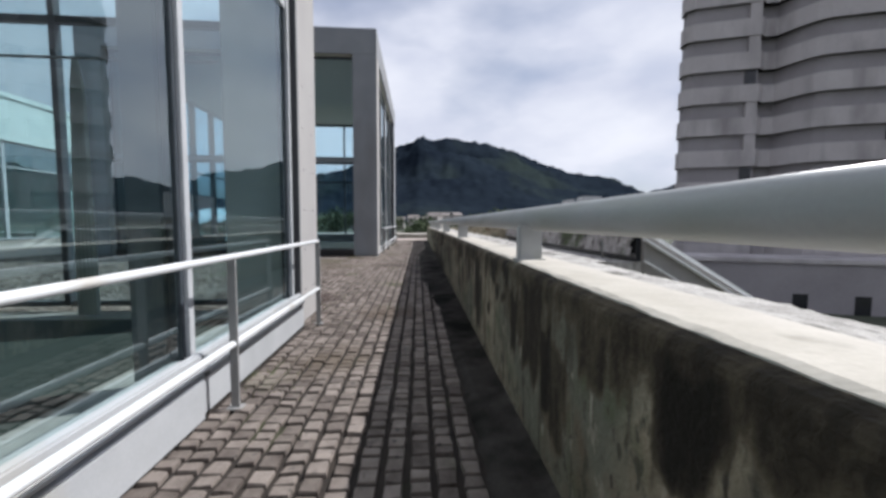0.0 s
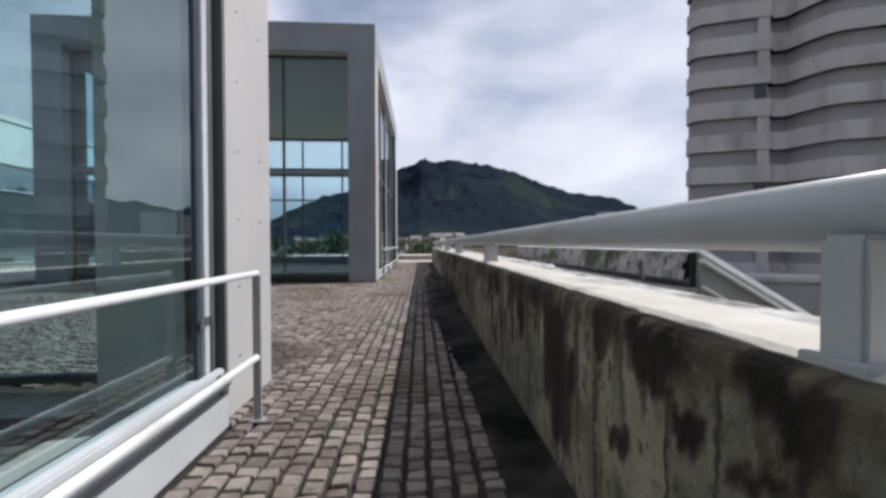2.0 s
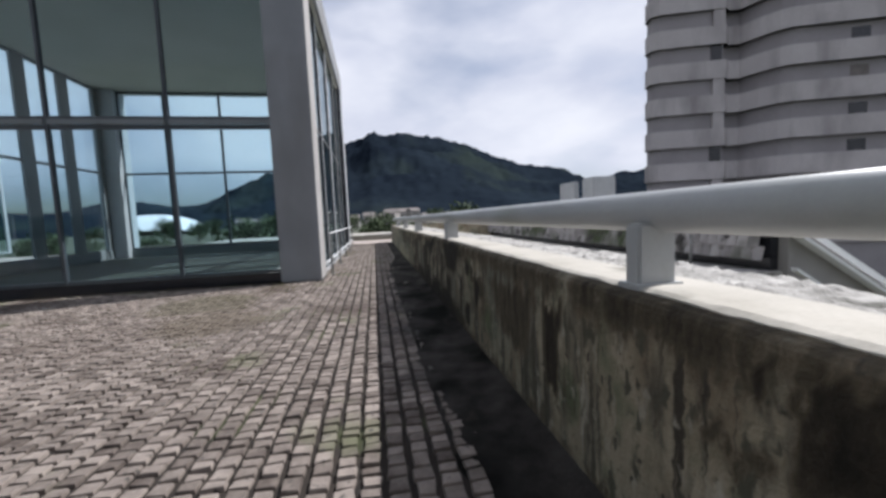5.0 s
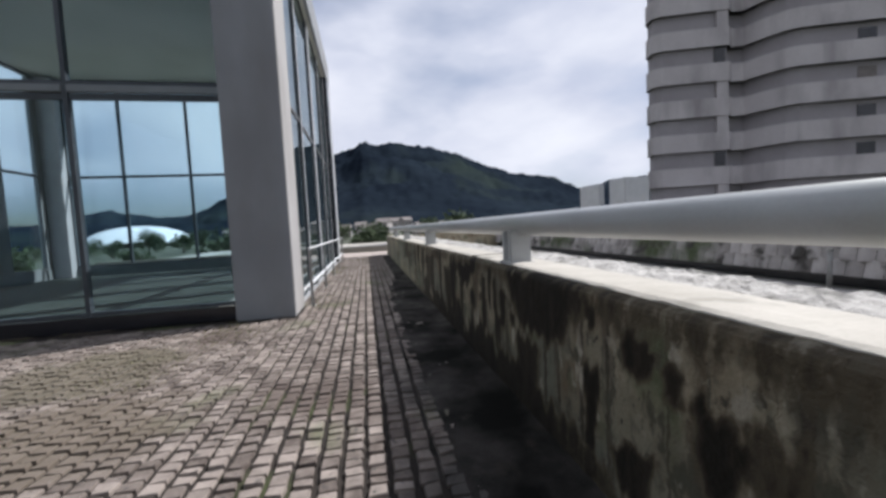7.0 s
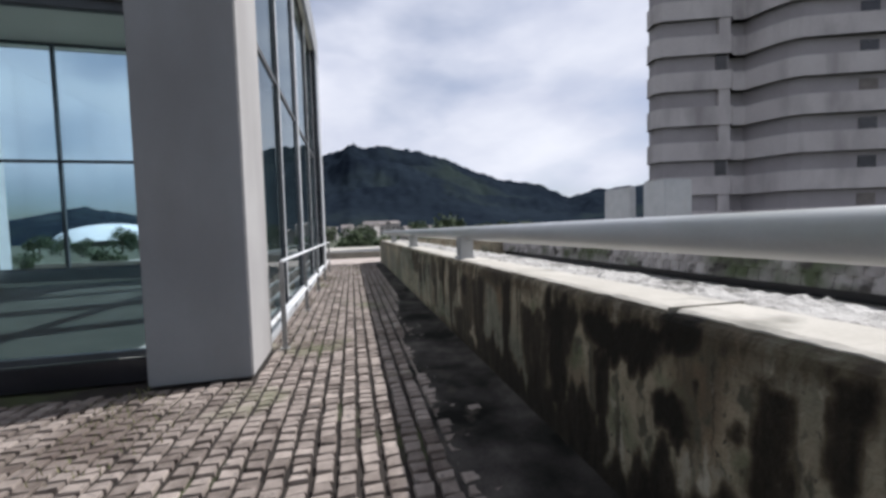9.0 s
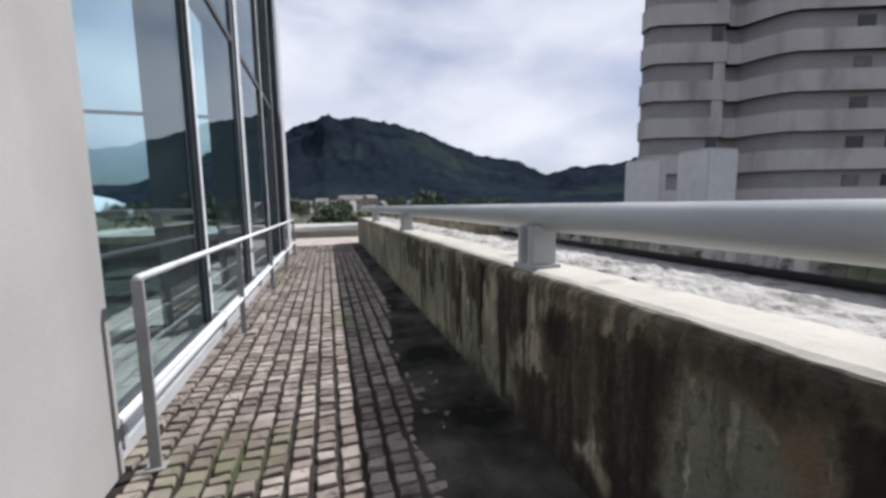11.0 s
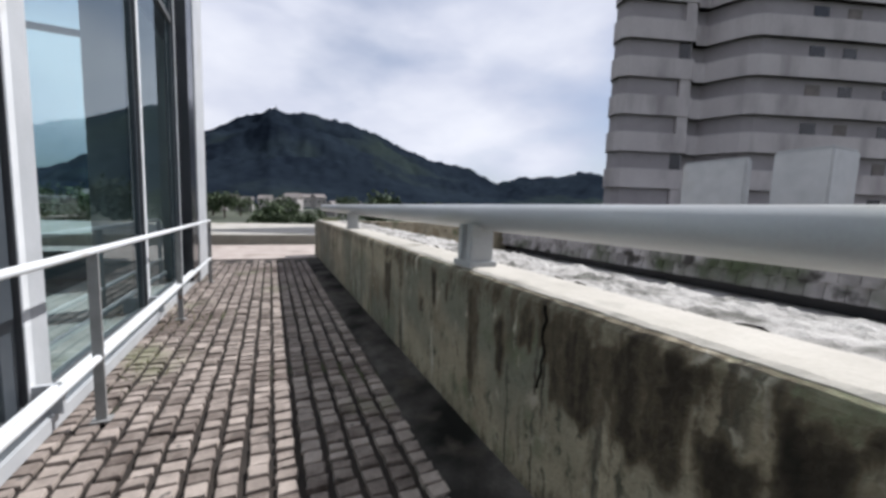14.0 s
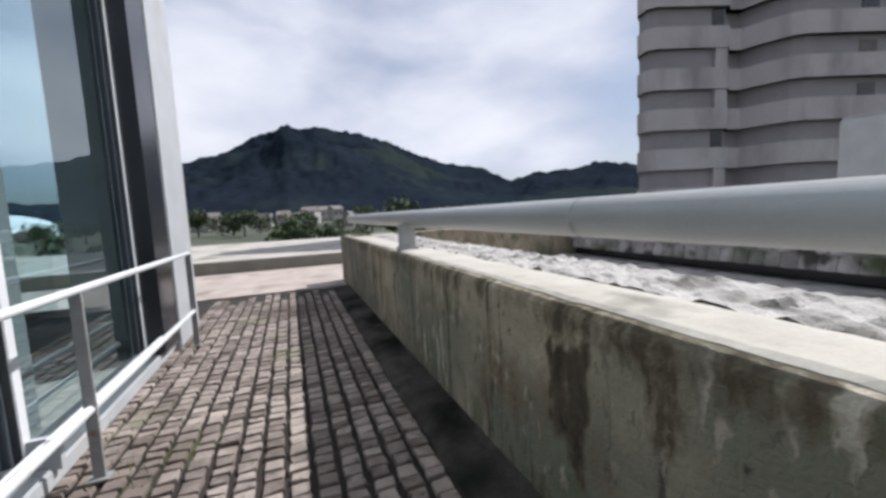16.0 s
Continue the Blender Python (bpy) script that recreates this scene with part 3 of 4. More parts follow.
def parapet():
    """A swept section with worn edges; the sunlit coping is a mesh of its own."""
    ys = np.concatenate([np.arange(-6, 30.79, 0.03), [30.8]])
    def sweep(name, pro, m, wear, label):
        verts, faces = [], []
        n = len(pro)
        for y in ys:
            top = 1.12 - 0.03 * max(0, min(1, (y - 12) / 8))
            for i, (x, z, k) in enumerate(pro):
                v = Vector((y * 1.3, z * 6.1, x))
                d = noise.noise(v) * 0.25 + noise.noise(v * 5) * 0.4 + noise.noise(v * 13) * 0.45
                verts.append((x + wear * k * d, y, (z if z <= 0.5 else z - 1.12 + top) + wear * k * (0.25 * noise.noise(v * 3 + Vector((7, 0, 0))) + 0.4 * noise.noise(v * 11 + Vector((3, 0, 0))))))
        for i in range(len(ys) - 1):
            for j in range(n - 1):
                faces.append((i * n + j + 1, i * n + j, (i + 1) * n + j, (i + 1) * n + j + 1))
        for o in (0, (len(ys) - 1) * n):
            faces.append(tuple(range(o, o + n)) if o else tuple(range(o + n - 1, o - 1, -1)))
        ob = new(name, mesh_of(name, verts, faces, m))
        return tagged(ob, label, "wall", kind="structure")
    inner = [(X_P - 0.005 * math.sin(z * 2.6), z, 0.35) for z in np.arange(0, 1.061, 0.0353)]
    rest = [(X_P + 0.002, 1.078, 0.8), (X_P + 0.018, 1.096, 1.0), (X_P + 0.075, 1.108, 0.8), (1.12, 1.10, 0.2), (1.12, -0.8, 0)]
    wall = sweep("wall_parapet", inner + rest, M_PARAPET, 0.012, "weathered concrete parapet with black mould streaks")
    zs = np.array([p[1] for p in inner + rest])
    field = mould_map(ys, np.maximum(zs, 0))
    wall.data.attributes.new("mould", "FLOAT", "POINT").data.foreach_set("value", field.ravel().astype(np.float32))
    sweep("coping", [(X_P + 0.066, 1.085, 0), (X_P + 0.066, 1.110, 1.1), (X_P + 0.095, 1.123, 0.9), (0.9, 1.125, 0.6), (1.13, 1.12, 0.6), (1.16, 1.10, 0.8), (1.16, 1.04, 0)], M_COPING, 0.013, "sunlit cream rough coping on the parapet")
parapet()

def crack(y, z0, z1, w, seed):
    """A jagged dark crack down the parapet's inner face."""
    g = random.Random(seed)
    zs = np.linspace(z1, z0, 14)
    verts, faces, c = [], [], y
    for i, z in enumerate(zs):
        c += g.uniform(-0.018, 0.018)
        h = w * g.uniform(0.3, 1.0)
        verts += [(X_P - 0.014, c - h, z), (X_P - 0.014, c + h, z), (X_P + 0.01, c + h, z), (X_P + 0.01, c - h, z)]
    for i in range(len(zs) - 1):
        for j in range(4):
            k = (j + 1) % 4
            faces.append((i * 4 + j, i * 4 + k, i * 4 + 4 + k, i * 4 + 4 + j))
    ob = new("crack", mesh_of("crack", verts, faces, M_GUTTER))
    ob.parent = bpy.data.objects["wall_parapet"]
    tagged(ob, "dark jagged crack")
box("coping_joint", X_P + 0.022, 1.155, 12.95, 12.953, 1.10, 1.127, M_LOWWALL, bpy.data.objects["coping"], "fine open joint")
crack(6.30, 0.30, 1.04, 0.016, 1)
crack(17.24, 0.35, 1.05, 0.009, 2)
crack(18.81, 0.45, 1.02, 0.009, 3)
crack(20.33, 0.62, 1.05, 0.007, 4)
tagged(box("wall_return", X_P + 0.006, 9.0, 30.82, 31.2, -0.8, 1.06, M_PARAPET, bevel=0.02), "weathered concrete parapet turning away at the end", "wall", kind="structure")
lw = box("wall_low", -16, 3.0, 34.5, 34.75, -0.1, 0.36, M_LOWWALL, bevel=0.02)
tagged(lw, "low grey weathered wall crossing the end", "wall", kind="structure")

# ---- beyond the parapet: screed shelf and tiled roof ----
def shelf():
    ys = np.arange(-6, 30.8, 0.05)
    n = 20
    verts = []
    for y in ys:
        outer = float(np.interp(y, [-6, 6.6, 7.6, 31], [1.54, 1.54, 1.86, 1.86])) + 0.03 * noise.noise(Vector((y * 3, 0, 0)))
        rough = float(np.interp(y, [-6, 6, 8], [0.25, 0.4, 1.0]))
        for x in np.linspace(1.165, outer, n):
            p = Vector((x, y, 0))
            verts.append((x, y, 1.076 + rough * (0.014 * noise.noise(p * 2.5) + 0.045 * abs(noise.noise(p * 9)) + 0.03 * max(0.0, noise.noise(p * 17))) - rough * (0.008 + 0.035 * (x - 1.165))))
        verts.append((outer, y, 0.4))
    n += 1
    faces = [(i * n + j, i * n + j + 1, (i + 1) * n + j + 1, (i + 1) * n + j) for i in range(len(ys) - 1) for j in range(n - 1)]
    tagged(new("screed_shelf", mesh_of("screed_shelf", verts, faces, M_SHELF)), "rough whitish broken screed strip beyond the parapet", "roof", kind="structure")
shelf()

def tiled_roof():
    r = empty("neighbour_roof", "low grey roof with a steep pale tiled eave and white verge bars", "roof")
    Y0, Y1 = 12.1, 30.7
    # three courses of pan tiles hang on the steep face above the dark eave
    courses = [(7.10, 0.34, 7.17, 0.62), (7.15, 0.59, 7.22, 0.87), (7.20, 0.84, 7.27, 1.12)]
    verts, faces = [], []
    for q, (xa, za, xb, zb) in enumerate(courses):
        pitch = 0.24
        for k in range(int((Y1 - Y0) / pitch)):
            y0 = Y0 + k * pitch + (0.12 if q % 2 else 0)
            drop = 0.014 * noise.noise(Vector((q * 3.0, k * 1.7, 0)))
            o = len(verts)
            for i in range(7):
                u = i / 6
                lift = 0.045 * math.sin(math.pi * u)
                verts += [(xa - lift + 0.03, y0 + u * (pitch - 0.006), za + drop), (xa - lift, y0 + u * (pitch - 0.006), za + drop + 0.01), (xb - lift * 0.6, y0 + u * (pitch - 0.006), zb)]
            for i in range(6):
                for j in range(2):
                    faces.append((o + i * 3 + j, o + i * 3 + 3 + j, o + i * 3 + 4 + j, o + i * 3 + 1 + j))
    ob = new("tile_slope", mesh_of("tile_slope", verts, faces, M_EAVE))
    ob.parent = r
    tagged(ob, "pale mossy pan tiles", kind="stuff")
    # near-black board stands for the shadow under the eave
    box("eave_board", 7.32, 7.50, Y0 + 0.01, Y1 - 0.02, 0.135, 1.10, M_WINDARK, r, "dark board for the shadow under the tiled eave")
    box("flashing", 7.18, 7.62, Y0 - 0.03, Y1, 1.125, 1.16, M_FLASH, r, "white metal flashing", bevel=0.006)
    # the far slope falls away, with white bars along its near verge
    for y, d, w, up, m in ((Y0 - 0.04, 0.02, 0.16, 0.07, M_FLASH), (Y0 - 0.30, -0.30, 0.10, 0.035, M_FLASH), (Y0 - 0.36, -1.00, 0.06, 0.03, M_FLASH)):
        bm = bmesh.new()
        a, b = Vector((7.42, y, 1.20 + d)), Vector((13.4, y, -2.30 + d))
        vs = []
        for p in (a, b):
            vs += [bm.verts.new(p + Vector((0, sy * w, sz * up))) for sy, sz in ((-1, -1), (1, -1), (1, 1), (-1, 1))]
        bm.faces.new(vs[:4][::-1]), bm.faces.new(vs[4:])
        for i in range(4):
            bm.faces.new((vs[i], vs[(i + 1) % 4], vs[4 + (i + 1) % 4], vs[4 + i]))
        bmesh.ops.recalc_face_normals(bm, faces=bm.faces[:])
        part("verge_bar", bm, m, r, "white painted verge bar")
    bm = bmesh.new()
    sec = [(7.51, 1.10), (7.51, -9.0), (13.4, -9.0), (13.4, -2.42)]
    v = [bm.verts.new((x, y, z)) for y in (Y0 - 0.18, Y1) for x, z in sec]
    for f in ((0, 1, 2, 3), (7, 6, 5, 4), (0, 4, 5, 1), (1, 5, 6, 2), (2, 6, 7, 3), (3, 7, 4, 0)):
        bm.faces.new([v[i] for i in f])
    bmesh.ops.recalc_face_normals(bm, faces=bm.faces[:])
    part("gable_block", bm, M_GABLE, r, "grey plastered gable wall")
    low = empty("lower_roof", "flat whitish screed roof below the tiled eave", "roof", kind="structure")
    box("slab", 2.05, 7.505, Y0 - 0.1, Y1, -0.35, 0.13, M_SHELF, low)
    box("wall", 2.15, 7.50, Y0 + 0.0, Y1 - 0.1, -9.0, -0.352, M_LOWWALL, low)
    post = empty("vent_pipe", "short pale vent pipe on the flat roof", "pipe")
    part("shaft", tube_bm((6.9, 13.6, 0.13), (6.9, 13.6, 0.75), 0.035, 12), M_POST, post, smooth=True)
    part("cap", tube_bm((6.9, 13.6, 0.75), (6.9, 13.6, 0.79), 0.05, 12), M_POST, post)
tiled_roof()

def tank_housing(x0, x1, y0, y1, top):
    e = empty("tank_housing", "white rendered box housing rising above the roof", "housing", "roof housings")
    box("body", x0, x1, y0, y1, -1.05, top - 0.05, M_WHITE, e, bevel=0.03)
    box("lid", x0 + 0.02, x1 - 0.02, y0 + 0.02, y1 - 0.02, top - 0.05, top, M_WHITE, e, bevel=0.02)
tank_housing(10.05, 10.30, 24.5, 26.1, 3.03)
tank_housing(10.22, 11.40, 22.98, 24.04, 3.12)

# ---- pipe rail on the parapet ----
def pipe_rail():
    e = empty("pipe_rail", "thick white painted pipe rail on flat supports", "railing")
    pipe = part("pipe", tube_bm((0.93, -6, 1.452), (0.93, 30.9, 1.452), 0.095, 28), M_PIPE, e, smooth=True)
    for k in range(-2, 7):
        y = 2.76 + 4.68 * k
        z1 = 1.40
        if y > 30.5:
            continue
        double = k in (2, 3, 4)
        if double:
            for far, near in ((-0.205, -0.135), (-0.065, 0.0)):
                sup = box("support", 0.785, 0.975, y + far, y + near, 1.105, z1, M_PIPE, e, bevel=0.008)
        else:
            sup = box("support", 0.785, 0.975, y - 0.10, y, 1.105, z1, M_PIPE, e, bevel=0.012)
        box("base_plate", 0.765, 0.995, y - (0.23 if double else 0.125), y + 0.025, 1.09, 1.131, M_PIPE, sup, bevel=0.004)
    for y in (-1.2, 4.9, 11.0, 17.1, 23.2):
        part("joint_sleeve", tube_bm((0.93, y, 1.452), (0.93, y + 0.012, 1.452), 0.0965, 28), M_PIPE, pipe)
pipe_rail()

# ---- glazed pavilions ----
def column(name, x0, x1, y0, y1, z1, m, label, group=""):
    bm = box_bm(x0, x1, y0, y1, 0, z1, 0.015)
    return tagged(part(name, bm, m), label, "column", group, "structure")

def glazed_wall(name, axis, at, stops, z0, zt, z1, glass, bar, out, label, mull=0.07, end_bar=None, capped=False):
    """A run of panes along x or y at a fixed place, with mullions, transom, sill and head; out: which way is outdoors."""
    e = empty(name, label, "window", kind="structure")
    def bar_box(nm, a0, a1, z_0, z_1, d0, d1, m):
        lo, hi = sorted((at + d0 * out, at + d1 * out))
        if axis == "y":
            return box(nm, lo, hi, a0, a1, z_0, z_1, m, e, bevel=0.004)
        return box(nm, a0, a1, lo, hi, z_0, z_1, m, e, bevel=0.004)
    a, b = stops[0], stops[-1]
    for s in stops:
        mu = bar_box("mullion", s - mull / 2, s + mull / 2, z0, z1, -0.06, 0.05, end_bar if end_bar and s == b else bar)
        if capped:
            cap = bar_box("cap", s - mull / 2, s + mull / 2, z0, z1, 0.0505, 0.062, M_RAIL)
            cap.parent = mu
            tagged(cap, "white painted outer cap")
        if end_bar:
            seal = bar_box("seal", s - mull / 2 - 0.038, s - mull / 2 - 0.001, z0, z1, -0.07, 0.02, M_DARK)
            seal.parent = mu
            tagged(seal, "black rubber seal")
    segs = list(zip(stops[:-1], stops[1:]))
    for s0, s1 in segs:
        i0, i1 = s0 + mull / 2 + 0.001, s1 - mull / 2 - 0.001
        for nm, q0, q1 in (("sill", z0, z0 + 0.07), ("transom", zt - 0.05, zt + 0.05), ("head", z1 - 0.09, z1)):
            bar_box(nm, i0, i1, q0, q1, -0.05, 0.03, bar)
        for q0, q1 in ((z0 + 0.07, zt - 0.05), (zt + 0.05, z1 - 0.09)):
            lo, hi = at - 0.004, at + 0.004
            if axis == "y":
                pane(e, lo, hi, i0, i1, q0, q1, glass, (1, 0, 0))
            else:
                pane(e, i0, i1, lo, hi, q0, q1, glass, (0, -1, 0))
    return e

def railing(name, x, ys, z_low, label):
    e = empty(name, label, "railing", "white handrails")
    for y in ys:
        post = box("post", x - 0.03, x + 0.03, y - 0.012, y + 0.012, 0, 1.145, M_POST, e, bevel=0.003)
        box("foot_plate", x - 0.055, x + 0.055, y - 0.045, y + 0.045, 0.0, 0.012, M_POST, post)
    part("top_rail", tube_bm((x, ys[0], 1.155), (x, ys[-1], 1.155), 0.024), M_RAIL, e, smooth=True)
    part("lower_rail", tube_bm((x, ys[0], z_low), (x, ys[-1], z_low), 0.026), M_RAIL, e, smooth=True)
    return e

ROOF = 8.25
# first pavilion, passed at the start
AX = -1.74
tagged(box("floor_hall_a", -13.2, -2.535, -9.0, 4.88, 0.004, 0.12, M_INFLOOR), "dark polished hall floor", "floor", kind="structure")
# strips of hall floor with the sunlight put into their colour
tagged(box("floor_border_a", -2.531, -1.80, -9.0, 4.88, 0.004, 0.12, M_SUNFLOOR), "floor strip inside the glass, paled as if sunlit", "floor", kind="structure")
tagged(box("floor_border_a_end", -13.2, -1.80, 4.884, 5.4, 0.004, 0.12, M_SUNFLOOR), "floor strip inside the end glass, paled as if sunlit", "floor", kind="structure")
tagged(box("ceiling_1", -13.2, -1.0 - 0.64, -9.0, 5.9, ROOF, 9.26, M_CEIL), "beige plaster ceiling slab with grey fascia", "ceiling", kind="structure")
column("column_a", -2.62, -1.64, 4.995, 5.88, ROOF - 0.002, M_WALL, "pale painted concrete column with small holes", "corner columns")
column("column_a", -13.2, -12.2, 4.91, 5.92, ROOF - 0.002, M_WALL, "pale painted concrete column with small holes", "corner columns")
a_stops = [4.815, 2.53, 0.10, -2.33, -4.76, -7.2][::-1]
glazed_wall("window_1", "y", AX, a_stops, 0.34, 4.15, ROOF - 0.01, M_GLASS, M_WHITE, 1, "tall tinted glass wall in white frames with black seals", 0.065, M_WHITE)
glazed_wall("window_2", "x", 5.4, [-12.2, -9.8, -7.4, -5.0, -2.64], 0.2, 4.15, ROOF - 0.01, M_BACKGLASS, M_DARK, 1, "tall tinted end glazing in dark frames", 0.08)
glazed_wall("window_3", "y", -13.1, [4.9, 2.5, 0.1, -2.3, -4.7, -7.1], 0.5, 4.15, ROOF - 0.01, M_BACKGLASS, M_DARK, -1, "far glass wall in dark frames", 0.08)
tagged(box("wall_a_end", -13.2, -1.8, -9.2, -9.0, 0, ROOF - 0.002, M_CEIL), "plain plaster end wall", "wall", kind="structure")
tagged(box("trim", -1.785, -1.715, 4.847, 4.975, 0.30, ROOF - 0.004, M_PANEL, bevel=0.004), "narrow dark grey strip beside the column", "trim", kind="structure")
tagged(box("trim_return", -1.80, -1.646, 4.979, 4.992, 0.30, ROOF - 0.006, M_PANEL), "dark grey cover strip on the column", "trim", kind="structure")
for y in (2.45, 0.05, -2.35):
    tagged(box("column_inner", -2.08, -1.83, y + 0.02, y + 0.32, 0.121, ROOF - 0.004, M_COL, bevel=0.01), "dark grey column behind the glass", "column", "inner columns", "structure")
for y in (2.45, -2.35):
    tagged(box("column_inner", -7.4, -6.9, y, y + 0.5, 0.121, ROOF - 0.004, M_COL, bevel=0.01), "dark grey column inside the hall", "column", "inner columns", "structure")
holes = [o for o in scene.objects if o.name == "column_a"][0]
# face behind the glass made paler, in place of a bright reflection
holes.data.materials.append(M_PALE)
for f in holes.data.polygons:
    if f.normal.y < -0.9:
        f.material_index = 1
for y in (5.19, 5.62):
    for z in (0.46, 1.03, 1.59, 2.15, 2.72, 3.29):
        b = tube_bm((-1.6405, y, z), (-1.6385, y + 0.002, z - 0.003), 0.016, 9)
        part("tie_hole", b, M_DARK, holes, "dark formwork tie hole")
# kerb, sill pipes and handrail of the first pavilion
kerb = box("kerb_a", -1.80, -1.545, -6, 2.40, 0, 0.30, M_WHITE, bevel=0.01)
tagged(kerb, "white painted kerb under the glass", "kerb", kind="structure")
tagged(box("kerb_a", -1.80, -1.585, 2.402, 4.905, 0, 0.285, M_WHITE, bevel=0.01), "white painted kerb under the glass", "kerb", kind="structure")
sill = empty("sill_rail", "white double sill rail along the glass", "rail")
box("upper_bar", -1.67, -1.61, -6, 4.90, 0.39, 0.45, M_WHITE, sill, bevel=0.012)
box("lower_bar", -1.62, -1.56, -6, 4.90, 0.315, 0.352, M_WHITE, sill, bevel=0.01)
for y in (-4.6, -2.2, 0.2, 2.52, 4.8):
    box("bracket", -1.69, -1.58, y - 0.02, y + 0.02, 0.28, 0.42, M_DARK, sill)
railing("handrail", -1.41, [-4.73, -2.30, 0.13, 2.56, 4.99], 0.50, "white tubular handrail with grey flat posts beside the kerb")

# second pavilion
BX = -1.97
BY0, BY1 = 15.87, 28.2
tagged(box("floor_hall_b", -13.4, -3.404, 16.3, 27.9, 0.004, 0.10, M_INFLOOR), "dark polished hall floor", "floor", kind="structure")
# hall floor near the side glass, sunlight painted in
tagged(box("floor_border_b", -3.4, -2.0, 16.3, 27.9, 0.004, 0.10, M_SUNFLOOR), "floor strip inside the side glass, paled as if sunlit", "floor", kind="structure")
tagged(box("ceiling_2", -13.3, -1.84, BY0 + 0.10, BY1 - 0.1, ROOF, 9.20, M_CEIL), "beige plaster ceiling slab", "ceiling", kind="structure")
fas = empty("fascia", "grey painted fascia round the roof slab", "fascia", kind="structure")
box("board", -13.4, -1.741, BY0 + 0.002, BY0 + 0.098, ROOF - 0.0, 9.26, M_WALL_B, fas)
box("board", -13.4, -1.741, BY1 - 0.098, BY1, ROOF, 9.26, M_WALL_B, fas)
box("board", -1.838, -1.741, BY0 + 0.1, BY1 - 0.1, ROOF, 9.26, M_WALL_B, fas)
box("board", -13.4, -13.302, BY0 + 0.1, BY1 - 0.1, ROOF, 9.26, M_WALL_B, fas)
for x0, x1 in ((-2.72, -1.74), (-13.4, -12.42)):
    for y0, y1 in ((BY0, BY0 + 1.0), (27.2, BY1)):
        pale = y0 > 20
        col = column("column_b", x0, x1, y0, y1, ROOF - 0.002, M_WHITE if pale else M_WALL_B, "pale painted concrete corner column" if pale else "concrete corner column, front greyed for its shade, flanks pale", "corner columns")
        # front keeps the shade grey, flanks get the paler sunlit tone
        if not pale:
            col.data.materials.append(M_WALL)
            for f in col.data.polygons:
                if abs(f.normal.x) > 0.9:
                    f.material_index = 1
glazed_wall("window_4", "y", BX, [16.90, 19.43, 22.03, 24.61, 26.60], 0.12, 4.36, ROOF - 0.01, M_GLASS, M_PANEL, 1, "tall tinted side glass wall in dark frames with white caps", 0.075, M_DARK, True)
glazed_wall("window_5", "x", 16.25, [-12.42, -10.1, -7.6, -5.1, -2.72], 0.24, 3.90, ROOF - 0.01, M_BACKGLASS, M_DARK, -1, "tall clear front glass wall in dark frames", 0.07)
for s0, s1 in ((-12.38, -10.14), (-10.06, -7.64), (-7.56, -5.14), (-5.06, -2.76)):
    box("transom_cover", s0, s1, 16.17, 16.243, 3.957, 4.075, M_COL, bpy.data.objects["window_5"], "blue grey metal cover", bevel=0.006)
    box("transom_top", s0, s1, 16.20, 16.243, 4.079, 4.145, M_DARK, bpy.data.objects["window_5"])
glazed_wall("window_6", "x", 27.6, [-12.42, -10.4, -7.83, -5.28, -2.72], 0.5, 4.25, ROOF - 0.01, M_BACKGLASS, M_DARK, 1, "rear glass wall in dark frames", 0.10)
glazed_wall("window_7", "y", -13.1, [16.87, 18.93, 21.0, 23.06, 25.13, 27.2], 0.5, 4.25, ROOF - 0.01, M_BACKGLASS, M_COL, -1, "far glass wall between broad dark piers", 0.55)
tagged(box("wall_plinth", -12.42, -2.722, 27.5, 27.7, 0.0, 0.498, M_COL), "dark low plinth wall under the rear glass", "wall", kind="structure")
tagged(box("wall_plinth_b", -13.2, -13.0, 16.88, 27.19, 0.0, 0.498, M_COL), "dark low plinth wall under the far glass", "wall", kind="structure")
tagged(box("baseboard", -12.42, -2.722, 16.12, 16.22, 0.0, 0.235, M_WINDARK), "black base strip under the front glass", "baseboard", kind="structure")
for y in (19.45, 22.05, 24.63):
    tagged(box("column_inner", -2.44, -2.04, y, y + 0.40, 0.101, ROOF - 0.004, M_COL, bevel=0.01), "dark grey column behind the glass", "column", "inner columns", "structure")
tagged(box("trim", -2.01, -1.752, 26.632, 27.196, 0.117, ROOF - 0.004, M_WINDARK, bevel=0.004), "dark grey upright panel beside the column", "trim", kind="structure")
wide = bpy.data.objects["window_4"]
box("mullion_cover", -2.02, -1.912, 22.066, 22.27, 0.125, ROOF - 0.02, M_WHITE, wide, "broad white cover strip", bevel=0.006)
box("mullion_shadow_strip", -2.02, -1.935, 21.80, 21.955, 0.125, ROOF - 0.02, M_DARK, wide, "black strip beside the mullion", bevel=0.004)
tie = empty("roof_tie", "grey steel tube running along inside the side glass", "beam")
part("tube", tube_bm((-2.12, 16.9, 4.36), (-2.12, 27.2, 4.36), 0.12), M_PANEL, tie, smooth=True)
tagged(box("kerb_b", -2.06, -1.80, 16.88, 27.195, 0, 0.115, M_WHITE, bevel=0.01), "white painted kerb under the side glass", "kerb", kind="structure")
sill = empty("sill_rail", "white sill rail along the side glass", "rail")
box("upper_bar", -1.80, -1.75, 16.9, 27.18, 0.27, 0.32, M_RAIL, sill, bevel=0.012)
for y in (16.95, 19.43, 22.03, 24.61, 27.1):
    box("bracket", -1.92, -1.76, y - 0.02, y + 0.02, 0.10, 0.30, M_WHITE, sill)
railing("handrail", -1.58, [16.85, 19.42, 22.04, 24.56, 27.2], 0.44, "white tubular handrail with grey flat posts beside the side glass")

